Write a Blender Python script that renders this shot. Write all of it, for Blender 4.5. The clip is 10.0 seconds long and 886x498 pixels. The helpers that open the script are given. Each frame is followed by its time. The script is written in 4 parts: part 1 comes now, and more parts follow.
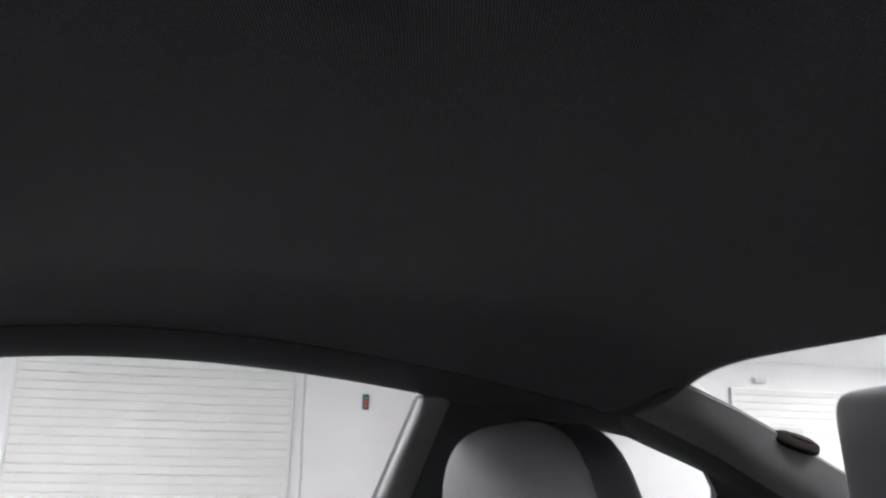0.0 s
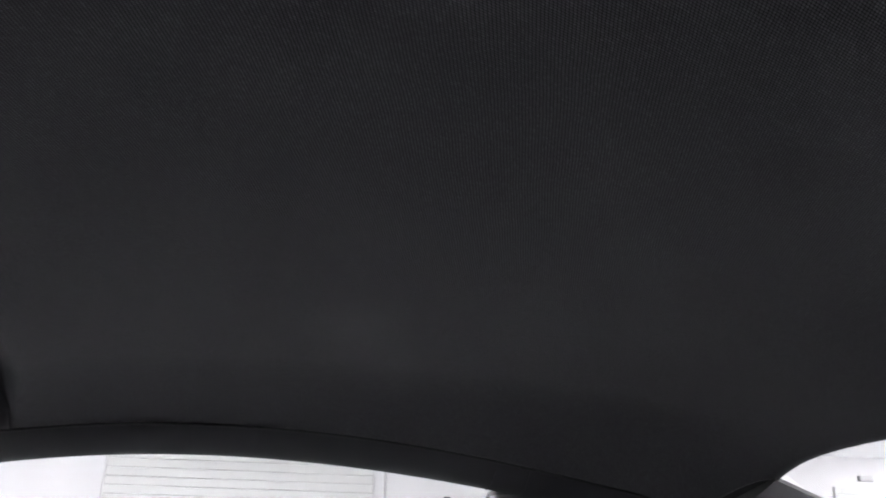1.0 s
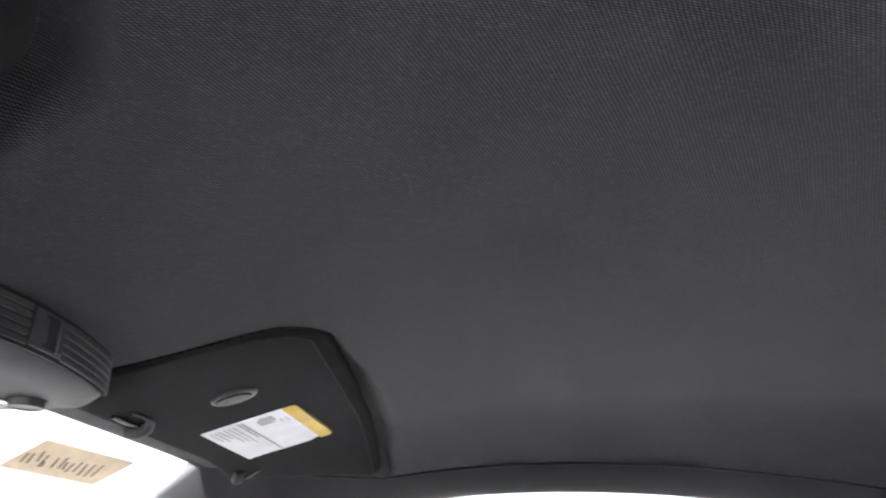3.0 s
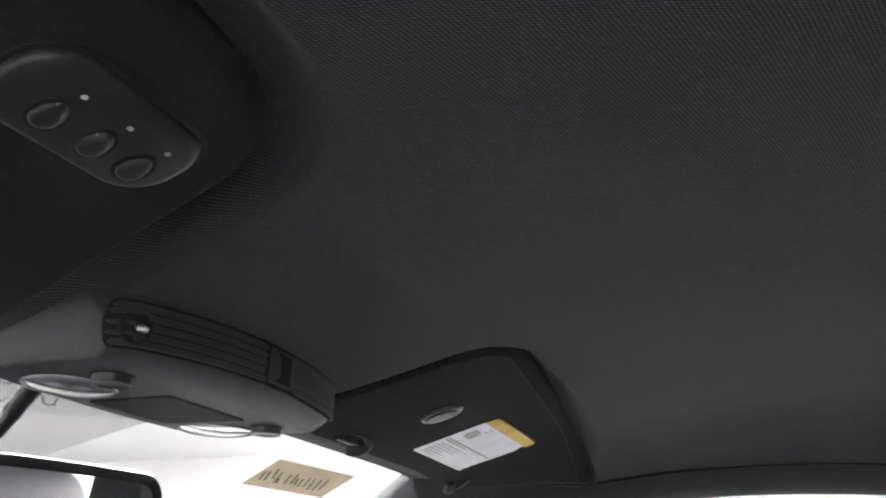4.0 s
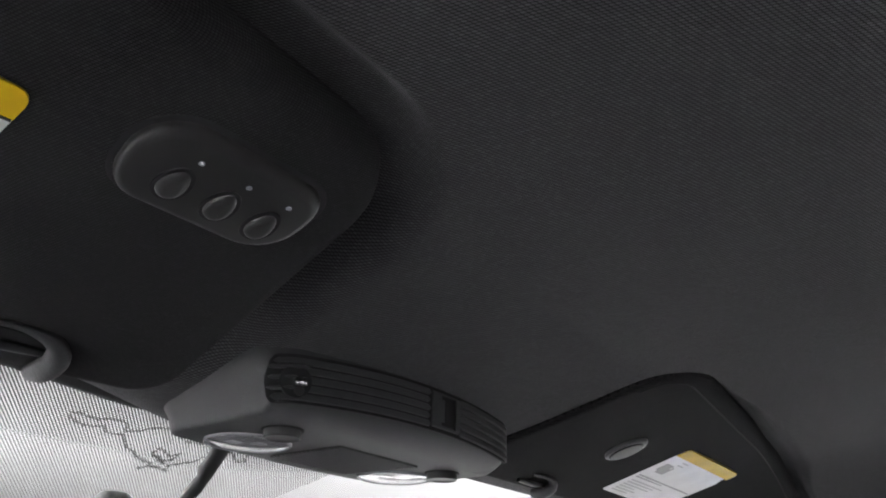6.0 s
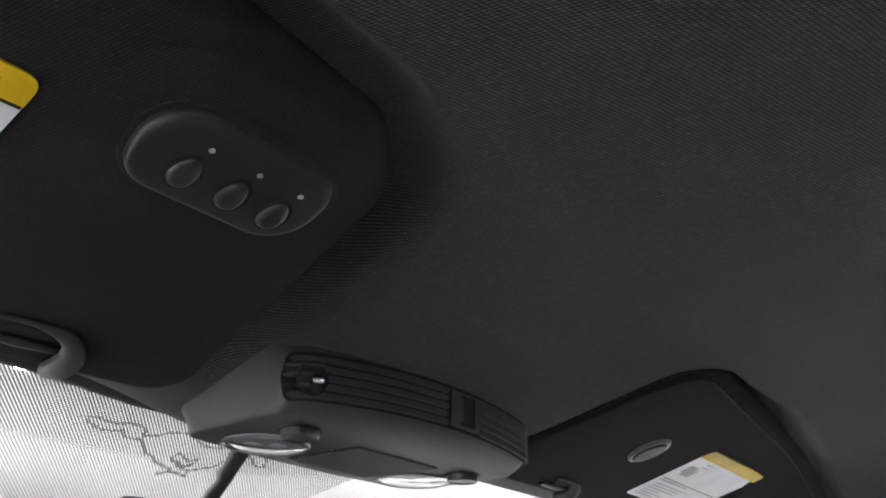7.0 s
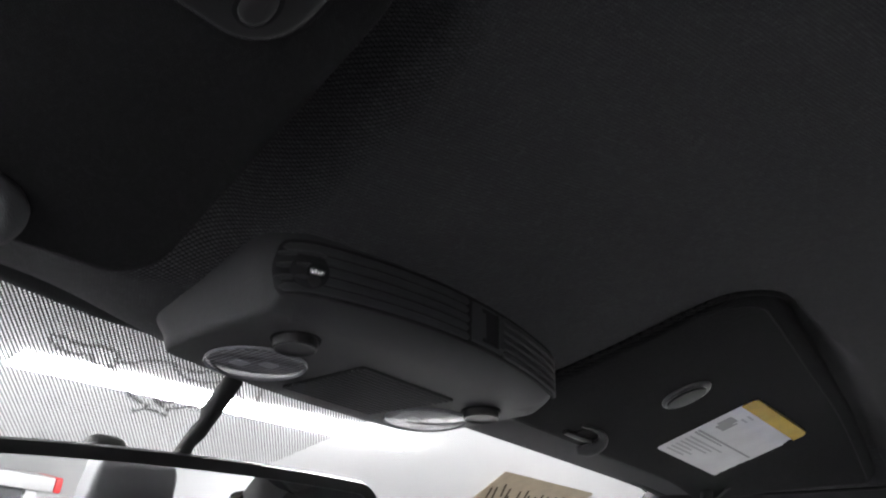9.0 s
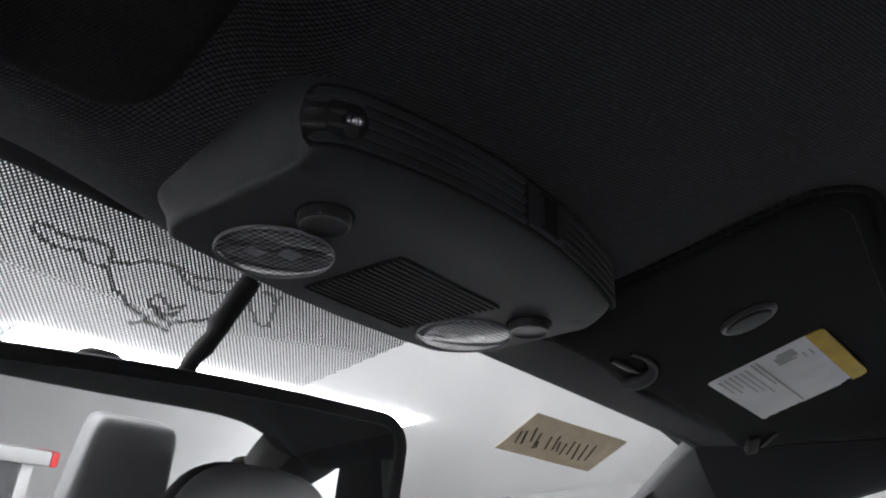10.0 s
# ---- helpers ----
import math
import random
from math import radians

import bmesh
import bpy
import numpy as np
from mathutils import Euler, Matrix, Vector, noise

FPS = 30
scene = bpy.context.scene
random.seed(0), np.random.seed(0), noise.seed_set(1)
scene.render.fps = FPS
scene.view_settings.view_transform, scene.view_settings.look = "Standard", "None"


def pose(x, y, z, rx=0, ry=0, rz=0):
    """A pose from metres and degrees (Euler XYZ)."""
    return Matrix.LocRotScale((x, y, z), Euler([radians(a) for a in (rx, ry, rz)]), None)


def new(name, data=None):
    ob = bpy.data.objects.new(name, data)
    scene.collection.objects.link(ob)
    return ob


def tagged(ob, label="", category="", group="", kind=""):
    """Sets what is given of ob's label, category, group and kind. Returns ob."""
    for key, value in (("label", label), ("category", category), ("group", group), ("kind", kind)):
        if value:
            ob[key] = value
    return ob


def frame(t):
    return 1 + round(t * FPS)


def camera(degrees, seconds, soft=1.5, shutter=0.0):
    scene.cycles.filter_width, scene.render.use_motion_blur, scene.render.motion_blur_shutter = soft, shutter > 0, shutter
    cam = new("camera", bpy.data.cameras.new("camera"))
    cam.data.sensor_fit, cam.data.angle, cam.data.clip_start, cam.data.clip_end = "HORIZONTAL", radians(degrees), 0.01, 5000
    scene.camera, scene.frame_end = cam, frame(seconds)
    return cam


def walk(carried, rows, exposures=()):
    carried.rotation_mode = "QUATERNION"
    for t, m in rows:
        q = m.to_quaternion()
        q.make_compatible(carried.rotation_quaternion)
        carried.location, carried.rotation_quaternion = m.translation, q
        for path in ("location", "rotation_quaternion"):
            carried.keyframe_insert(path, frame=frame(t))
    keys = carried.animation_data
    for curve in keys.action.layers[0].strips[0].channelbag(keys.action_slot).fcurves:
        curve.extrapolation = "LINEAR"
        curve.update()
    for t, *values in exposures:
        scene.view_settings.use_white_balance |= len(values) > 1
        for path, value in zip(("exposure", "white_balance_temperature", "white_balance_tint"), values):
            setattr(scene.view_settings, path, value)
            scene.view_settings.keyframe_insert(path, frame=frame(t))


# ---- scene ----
cam = camera(56.05, 10.0, soft=1.9, shutter=0.3)
PATH = [
    (0.0, pose(-0.3426, -0.4523, 1.0396, 106.54, -0.57, -105.36)),
    (0.1, pose(-0.3430, -0.4548, 1.0380, 107.78, -0.63, -104.31)),
    (0.2, pose(-0.3433, -0.4574, 1.0364, 109.09, -0.69, -103.38)),
    (0.3, pose(-0.3436, -0.4594, 1.0351, 109.73, -0.73, -102.89)),
    (0.4, pose(-0.3438, -0.4609, 1.0342, 110.05, -0.76, -102.55)),
    (0.5, pose(-0.3440, -0.4624, 1.0332, 110.97, -0.80, -102.27)),
    (0.8, pose(-0.3398, -0.4655, 1.0336, 112.40, -0.88, -100.76)),
    (1.0, pose(-0.3365, -0.4662, 1.0346, 113.17, -0.81, -99.80)),
    (1.5, pose(-0.3336, -0.4755, 1.0364, 114.22, -0.78, -96.40)),
    (1.7, pose(-0.3340, -0.4624, 1.0409, 114.07, -0.62, -94.60)),
    (1.9, pose(-0.3348, -0.4431, 1.0484, 113.73, -0.45, -92.26)),
    (2.0, pose(-0.3351, -0.4335, 1.0538, 113.56, -0.43, -91.17)),
    (2.5, pose(-0.3367, -0.4079, 1.0612, 113.11, -0.94, -86.51)),
    (3.0, pose(-0.3464, -0.4063, 1.0614, 113.14, -1.31, -79.93)),
    (4.5, pose(-0.3771, -0.4115, 1.0681, 113.08, -1.60, -61.24)),
    (5.0, pose(-0.3667, -0.4152, 1.0712, 113.80, -1.41, -57.13)),
    (5.5, pose(-0.3600, -0.4180, 1.0709, 114.40, -1.35, -54.15)),
    (6.0, pose(-0.3522, -0.4220, 1.0659, 115.24, -1.31, -52.26)),
    (7.5, pose(-0.3426, -0.4167, 1.0569, 116.39, -0.76, -50.37)),
    (8.0, pose(-0.3360, -0.4120, 1.0541, 116.45, -0.63, -50.26)),
    (8.5, pose(-0.3206, -0.3946, 1.0485, 116.57, -0.55, -50.41)),
    (8.8, pose(-0.3034, -0.3781, 1.0429, 116.58, -0.77, -50.46)),
    (9.0, pose(-0.2898, -0.3612, 1.0383, 116.52, -0.93, -50.78)),
    (9.3, pose(-0.2711, -0.3320, 1.0303, 116.79, -0.91, -50.89)),
    (9.5, pose(-0.2603, -0.3092, 1.0332, 116.27, -0.94, -51.16)),
    (9.8, pose(-0.2514, -0.3010, 1.0299, 115.64, -1.01, -51.14)),
    (10.0, pose(-0.2484, -0.3000, 1.0245, 115.27, -1.03, -51.06)),
]
walk(cam, PATH, exposures=[(0.0, 0.92, 6450, 10), (1.0, 1.42, 6350, 13), (2.0, 2.2, 6400, 12), (3.0, 2.85, 6540, 11), (4.4, 1.92, 6620, 9), (6.0, 2.1, 6560, 9), (8.0, 2.02, 6600, 9), (8.5, 1.82, 6560, 9), (9.0, 1.36, 6480, 9), (9.5, 0.80, 6430, 9), (10.0, 0.68, 6380, 8)])

# ---- light ----
world = bpy.data.worlds.new("world")
world.use_nodes = True
world.node_tree.nodes["Background"].inputs[0].default_value = (0.85, 0.9, 1.0, 1)
world.node_tree.nodes["Background"].inputs[1].default_value = 0.02
scene.world = world
TUBE_POWER = 58.0


# ---- materials ----
def mat(name, colour, rough=0.5, metal=0.0, spec=0.5):
    m = bpy.data.materials.new(name)
    m.use_nodes = True
    b = m.node_tree.nodes["Principled BSDF"]
    b.inputs["Base Color"].default_value = (*colour, 1)
    b.inputs["Roughness"].default_value = rough
    b.inputs["Metallic"].default_value = metal
    b.inputs["Specular IOR Level"].default_value = spec
    return m


def node(m, kind, **inputs):
    n = m.node_tree.nodes.new(kind)
    for k, v in inputs.items():
        n.inputs[k].default_value = v
    return n


def link(m, a, b):
    m.node_tree.links.new(a, b)


def mottled(m, dark, light, scale, detail=4.0, rough=None):
    """Colour that wanders between two tones, and roughness with it."""
    b = m.node_tree.nodes["Principled BSDF"]
    co = node(m, "ShaderNodeTexCoord")
    nz = node(m, "ShaderNodeTexNoise", Scale=scale, Detail=detail)
    link(m, co.outputs["Object"], nz.inputs["Vector"])
    ramp = node(m, "ShaderNodeValToRGB")
    ramp.color_ramp.elements[0].position, ramp.color_ramp.elements[1].position = 0.32, 0.68
    ramp.color_ramp.elements[0].color, ramp.color_ramp.elements[1].color = (*dark, 1), (*light, 1)
    link(m, nz.outputs["Fac"], ramp.inputs["Fac"])
    link(m, ramp.outputs["Color"], b.inputs["Base Color"])
    if rough:
        mr = node(m, "ShaderNodeMapRange")
        mr.inputs["To Min"].default_value, mr.inputs["To Max"].default_value = rough
        link(m, nz.outputs["Fac"], mr.inputs["Value"])
        link(m, mr.outputs["Result"], b.inputs["Roughness"])
    return co


def grain(m, co, scale, strength, distance):
    b = m.node_tree.nodes["Principled BSDF"]
    nz = node(m, "ShaderNodeTexNoise", Scale=scale, Detail=3.0)
    link(m, co.outputs["Object"], nz.inputs["Vector"])
    bump = node(m, "ShaderNodeBump", Strength=strength, Distance=distance)
    link(m, nz.outputs["Fac"], bump.inputs["Height"])
    link(m, bump.outputs["Normal"], b.inputs["Normal"])


def maths(m, op, a, b=None, c=None):
    """One step of arithmetic between sockets or numbers."""
    n = m.node_tree.nodes.new("ShaderNodeMath")
    n.operation = op
    for k, v in enumerate((a, b, c)):
        if v is None:
            continue
        if isinstance(v, (int, float)):
            n.inputs[k].default_value = v
        else:
            link(m, v, n.inputs[k])
    return n.outputs[0]


def knit(name, dark, light, pitch_x, pitch_y, slant, depth, turn, steep=False, rough=0.95, gloss=0.08, fuzz=0.02):
    """Knitted cloth: offset rows of short raised slanting stitches over a darker ground, as tone and relief."""
    m = mat(name, light, rough, 0, gloss)
    b = m.node_tree.nodes["Principled BSDF"]
    b.inputs["Sheen Weight"].default_value = fuzz
    co = node(m, "ShaderNodeTexCoord")
    place = co.outputs["Object"]
    for scale, by in ((18.0, 0.0030), (160.0, 0.00046)):
        wob = node(m, "ShaderNodeTexNoise", Scale=scale, Detail=2.0)
        link(m, co.outputs["Object"], wob.inputs["Vector"])
        shift = node(m, "ShaderNodeVectorMath")
        shift.operation = "MULTIPLY_ADD"
        shift.inputs[1].default_value = (by, by, 0.0)
        link(m, wob.outputs["Color"], shift.inputs[0])
        link(m, place, shift.inputs[2])
        place = shift.outputs[0]
    if steep:
        # carry the weave over upright edges as well
        sep = node(m, "ShaderNodeSeparateXYZ")
        link(m, place, sep.inputs[0])
        both = node(m, "ShaderNodeCombineXYZ")
        for k in range(3):
            link(m, sep.outputs["Z"], both.inputs[k])
        flat = node(m, "ShaderNodeVectorMath")
        flat.operation = "MULTIPLY_ADD"
        flat.inputs[1].default_value = (1.0, -1.0, 0.0)
        link(m, both.outputs[0], flat.inputs[0])
        link(m, place, flat.inputs[2])
        place = flat.outputs[0]
    mp = node(m, "ShaderNodeMapping")
    mp.inputs["Rotation"].default_value = (0, 0, radians(turn))
    link(m, place, mp.inputs["Vector"])
    xy = node(m, "ShaderNodeSeparateXYZ")
    link(m, mp.outputs["Vector"], xy.inputs[0])
    v = maths(m, "DIVIDE", xy.outputs["Y"], pitch_y)
    row, fv = maths(m, "FLOOR", v), maths(m, "FRACT", v)
    u = maths(m, "DIVIDE", xy.outputs["X"], pitch_x)
    u = maths(m, "MULTIPLY_ADD", row, 0.5, u)
    u = maths(m, "MULTIPLY_ADD", fv, slant, u)
    fu = maths(m, "FRACT", u)
    hump = []
    for f, full in ((fu, 0.85), (fv, 1.0)):
        d = maths(m, "MULTIPLY_ADD", f, 2.0, -1.0)
        hump.append(maths(m, "SUBTRACT", 1.0, maths(m, "MULTIPLY", maths(m, "MULTIPLY", d, d), full)))
    h = maths(m, "MULTIPLY", hump[0], hump[1])
    cell = node(m, "ShaderNodeCombineXYZ")
    link(m, maths(m, "FLOOR", u), cell.inputs[0])
    link(m, row, cell.inputs[1])
    rnd = node(m, "ShaderNodeTexWhiteNoise")
    link(m, cell.outputs[0], rnd.inputs["Vector"])
    fac = node(m, "ShaderNodeMapRange")
    fac.interpolation_type = "SMOOTHSTEP"
    fac.inputs["From Min"].default_value, fac.inputs["From Max"].default_value = 0.14, 0.66
    link(m, h, fac.inputs["Value"])
    tone = node(m, "ShaderNodeMix")
    tone.data_type = "RGBA"
    tone.inputs[6].default_value, tone.inputs[7].default_value = (*dark, 1), (*light, 1)
    link(m, fac.outputs["Result"], tone.inputs[0])
    big = node(m, "ShaderNodeTexNoise", Scale=5.0, Detail=5.0, Roughness=0.6)
    link(m, co.outputs["Object"], big.inputs["Vector"])
    mr = node(m, "ShaderNodeMapRange")
    mr.inputs["To Min"].default_value, mr.inputs["To Max"].default_value = 0.88, 1.12
    link(m, big.outputs["Fac"], mr.inputs["Value"])
    speck = maths(m, "MULTIPLY_ADD", maths(m, "POWER", rnd.outputs["Value"], 3.0), 0.30, 0.92)
    mul = node(m, "ShaderNodeVectorMath")
    mul.operation = "SCALE"
    link(m, tone.outputs[2], mul.inputs[0])
    link(m, maths(m, "MULTIPLY", mr.outputs["Result"], speck), mul.inputs["Scale"])
    link(m, mul.outputs[0], b.inputs["Base Color"])
    bump = node(m, "ShaderNodeBump", Strength=0.4, Distance=depth)
    link(m, h, bump.inputs["Height"])
    link(m, bump.outputs["Normal"], b.inputs["Normal"])
    return m


HEADLINER = knit("headliner_cloth", (0.013, 0.013, 0.0135), (0.069, 0.068, 0.0718), 0.00190, 0.00126, -0.45, 0.0004, 68, gloss=0.12, fuzz=0.07)
# the weave's glints are put into the contrast of the two tones
VISOR_CLOTH = knit("visor_cloth", (0.008, 0.0079, 0.0082), (0.030, 0.0295, 0.0307), 0.0013, 0.0010, 0.3, 0.0002, 6, True, fuzz=0.015)


def plastic(name, dark, light, rough, relief=0.25, spec=0.4):
    m = mat(name, light, 0.5, 0, spec)
    co = mottled(m, dark, light, 9.0, 6.0, rough)
    grain(m, co, 1500.0, relief, 0.0004)
    return m


PLASTIC = plastic("grained_black_plastic", (0.031, 0.031, 0.0335), (0.042, 0.042, 0.0455), (0.46, 0.62), 0.85, 0.38)
SMOOTH = plastic("satin_black_plastic", (0.018, 0.018, 0.019), (0.025, 0.025, 0.027), (0.28, 0.42), 0.08)
PANEL_SKIN = plastic("remote_panel_skin", (0.021, 0.0205, 0.021), (0.027, 0.0265, 0.027), (0.34, 0.44), 0.05, 0.35)
TRIM = plastic("pillar_trim", (0.021, 0.021, 0.0225), (0.030, 0.030, 0.032), (0.65, 0.85), 0.25, 0.2)
GREY_TRIM = plastic("grey_pillar_trim", (0.056, 0.055, 0.056), (0.076, 0.075, 0.076), (0.45, 0.65))
PILLAR_TRIM = plastic("dark_grey_pillar_trim", (0.024, 0.024, 0.026), (0.034, 0.034, 0.036), (0.5, 0.7))
DARK = mat("dark_recess", (0.006, 0.006, 0.007), 0.8)
RUBBER = plastic("rubber_seal", (0.010, 0.010, 0.010), (0.016, 0.016, 0.016), (0.6, 0.8))
LEATHER = plastic("dark_leather", (0.040, 0.040, 0.044), (0.058, 0.058, 0.063), (0.4, 0.6), 0.4)
GREY_LEATHER = plastic("grey_leather", (0.165, 0.164, 0.170), (0.21, 0.209, 0.216), (0.45, 0.6), 0.4)
INK = mat("black_print", (0.012, 0.012, 0.013), 0.7)
FRIT = mat("black_enamel", (0.010, 0.010, 0.011), 0.45)
CARPET = plastic("carpet", (0.018, 0.018, 0.018), (0.028, 0.028, 0.028), (0.9, 1.0), 0.8)
CHROME = mat("chrome", (0.75, 0.75, 0.76), 0.12, 1.0)
LED = mat("pale_led", (0.32, 0.34, 0.37), 0.3)
PAINT = plastic("car_paint", (0.030, 0.031, 0.034), (0.036, 0.037, 0.040), (0.12, 0.2), 0.02)

PAPER = mat("label_paper", (0.74, 0.74, 0.76), 0.5)
mottled(PAPER, (0.68, 0.68, 0.70), (0.78, 0.78, 0.80), 40.0)
YELLOW = mat("yellow_print", (0.64, 0.42, 0.008), 0.5, 0, 0.25)
mottled(YELLOW, (0.58, 0.37, 0.006), (0.68, 0.45, 0.012), 60.0)
TAG_INK = mat("faded_pencil", (0.13, 0.11, 0.085), 0.8)
GREY_PRINT = mat("grey_print", (0.46, 0.46, 0.48), 0.6)
DARK_PRINT = mat("dark_print", (0.36, 0.36, 0.38), 0.6)
HEAD_PRINT = mat("brown_print", (0.40, 0.26, 0.03), 0.6)

TAG = mat("brown_paper", (0.58, 0.53, 0.44), 0.8)
co = mottled(TAG, (0.50, 0.455, 0.375), (0.64, 0.585, 0.485), 70.0)
tr = node(TAG, "ShaderNodeBsdfTranslucent")
tr.inputs["Color"].default_value = (0.60, 0.54, 0.44, 1)
mx = node(TAG, "ShaderNodeMixShader", Fac=0.25)
link(TAG, TAG.node_tree.nodes["Principled BSDF"].outputs[0], mx.inputs[1])
link(TAG, tr.outputs[0], mx.inputs[2])
link(TAG, mx.outputs[0], TAG.node_tree.nodes["Material Output"].inputs["Surface"])


def pane_material(name, tint, gloss=1.0, rough=0.0, steep=5.0):
    """Clear glass: lets light through with a slight tint, and mirrors by its angle."""
    m = bpy.data.materials.new(name)
    m.use_nodes = True
    m.node_tree.nodes.remove(m.node_tree.nodes["Principled BSDF"])
    t = node(m, "ShaderNodeBsdfTransparent")
    t.inputs["Color"].default_value = (*tint, 1)
    g = node(m, "ShaderNodeBsdfGlossy", Roughness=rough)
    f = node(m, "ShaderNodeLayerWeight", Blend=0.5)
    w = node(m, "ShaderNodeMath")
    w.operation = "POWER"
    w.inputs[1].default_value = steep
    link(m, f.outputs["Facing"], w.inputs[0])
    k = node(m, "ShaderNodeMath")
    k.operation = "MULTIPLY_ADD"
    k.inputs[1].default_value = 0.96 * gloss
    k.inputs[2].default_value = 0.04 * gloss
    link(m, w.outputs[0], k.inputs[0])
    x = node(m, "ShaderNodeMixShader")
    link(m, k.outputs[0], x.inputs["Fac"])
    link(m, t.outputs[0], x.inputs[1])
    link(m, g.outputs[0], x.inputs[2])
    link(m, x.outputs[0], m.node_tree.nodes["Material Output"].inputs["Surface"])
    return m


GLASS = pane_material("window_glass", (0.94, 0.945, 0.95), 0.22)
LENS = pane_material("lamp_lens", (0.94, 0.94, 0.96), 1.0, 0.04, 2.6)
LAMP_CHIP = mat("lamp_chip", (0.55, 0.55, 0.58), 0.4)
MIRROR = mat("mirror_silver", (0.86, 0.87, 0.87), 0.015, 1.0)
REFLECTOR = mat("lamp_reflector", (0.28, 0.28, 0.31), 0.3)
RIM = mat("clear_lamp_rim", (0.22, 0.22, 0.24), 0.15)
co = node(REFLECTOR, "ShaderNodeTexCoord")
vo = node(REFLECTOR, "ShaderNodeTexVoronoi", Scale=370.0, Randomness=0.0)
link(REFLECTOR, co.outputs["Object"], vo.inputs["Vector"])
bp = node(REFLECTOR, "ShaderNodeBump", Strength=1.0, Distance=0.002)
link(REFLECTOR, vo.outputs["Distance"], bp.inputs["Height"])
# the dimples' shine and shade are painted: near-black to bright grey per cell
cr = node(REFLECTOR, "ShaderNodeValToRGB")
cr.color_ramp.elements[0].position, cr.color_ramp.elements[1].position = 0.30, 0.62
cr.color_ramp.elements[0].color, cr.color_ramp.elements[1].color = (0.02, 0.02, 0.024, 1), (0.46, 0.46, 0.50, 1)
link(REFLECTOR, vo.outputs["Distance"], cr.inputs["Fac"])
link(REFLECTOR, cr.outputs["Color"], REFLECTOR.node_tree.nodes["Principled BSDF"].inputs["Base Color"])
link(REFLECTOR, bp.outputs["Normal"], REFLECTOR.node_tree.nodes["Principled BSDF"].inputs["Normal"])

WHITE_WALL = mat("white_wall_paint", (0.66, 0.66, 0.66), 0.7)
co = mottled(WHITE_WALL, (0.63, 0.63, 0.63), (0.68, 0.68, 0.68), 1.3, 6.0)
grain(WHITE_WALL, co, 180.0, 0.15, 0.002)
CEILING = mat("white_ceiling_paint", (0.8, 0.8, 0.8), 0.8)
co = mottled(CEILING, (0.83, 0.83, 0.83), (0.87, 0.87, 0.87), 0.8, 5.0)
DOOR_METAL = mat("white_door_metal", (0.56, 0.57, 0.55), 0.45)
mottled(DOOR_METAL, (0.53, 0.54, 0.52), (0.58, 0.59, 0.57), 2.0, 6.0, (0.35, 0.5))
CONCRETE = mat("grey_sealed_concrete", (0.18, 0.18, 0.18), 0.5)
co = mottled(CONCRETE, (0.18, 0.18, 0.18), (0.25, 0.25, 0.25), 1.6, 9.0, (0.35, 0.7))
grain(CONCRETE, co, 60.0, 0.2, 0.003)
RED = mat("red_paint", (0.60, 0.03, 0.03), 0.4)
GREEN = mat("green_plastic", (0.03, 0.30, 0.12), 0.4)
GREY_BOX = mat("grey_plastic", (0.50, 0.50, 0.50), 0.5)
TUBE = bpy.data.materials.new("lamp_diffuser")
TUBE.use_nodes = True
TUBE.node_tree.nodes.remove(TUBE.node_tree.nodes["Principled BSDF"])
em = node(TUBE, "ShaderNodeEmission", Strength=TUBE_POWER)
em.inputs["Color"].default_value = (1.0, 0.985, 1.0, 1)
link(TUBE, em.outputs[0], TUBE.node_tree.nodes["Material Output"].inputs["Surface"])


# ---- mesh helpers ----
def mesh_object(name, bm, material, smooth=True):
    me = bpy.data.meshes.new(name)
    bmesh.ops.recalc_face_normals(bm, faces=bm.faces)
    bm.to_mesh(me)
    bm.free()
    if smooth:
        me.shade_smooth()
        me.set_sharp_from_angle(angle=radians(38))
    me.materials.append(material)
    return new(name, me)


def part(name, bm, material, parent, label="", smooth=True):
    ob = mesh_object(name, bm, material, smooth)
    ob.parent = parent
    if parent is not None:
        ob.matrix_parent_inverse = parent.matrix_world.inverted()
    if label:
        ob["label"] = label
    return ob


def thing(name, at, label, category, group=""):
    ob = new(name)
    ob.empty_display_size = 0.03
    ob.matrix_world = Matrix.Translation(at)
    ob.location = at
    return tagged(ob, label, category, group)


def structure(name, bm, material, label="", smooth=True):
    return tagged(mesh_object(name, bm, material, smooth), label, "", "", "structure")


def stack(rings, cap_first=True, cap_last=True, closed=True):
    """A skin over a row of loops with the same number of points."""
    bm = bmesh.new()
    vs = [[bm.verts.new(p) for p in r] for r in rings]
    n = len(vs[0])
    for a, b in zip(vs, vs[1:]):
        for i in range(n if closed else n - 1):
            j = (i + 1) % n
            bm.faces.new((a[i], a[j], b[j], b[i]))
    if closed and cap_first:
        bm.faces.new(vs[0][::-1])
    if closed and cap_last:
        bm.faces.new(vs[-1])
    return bm


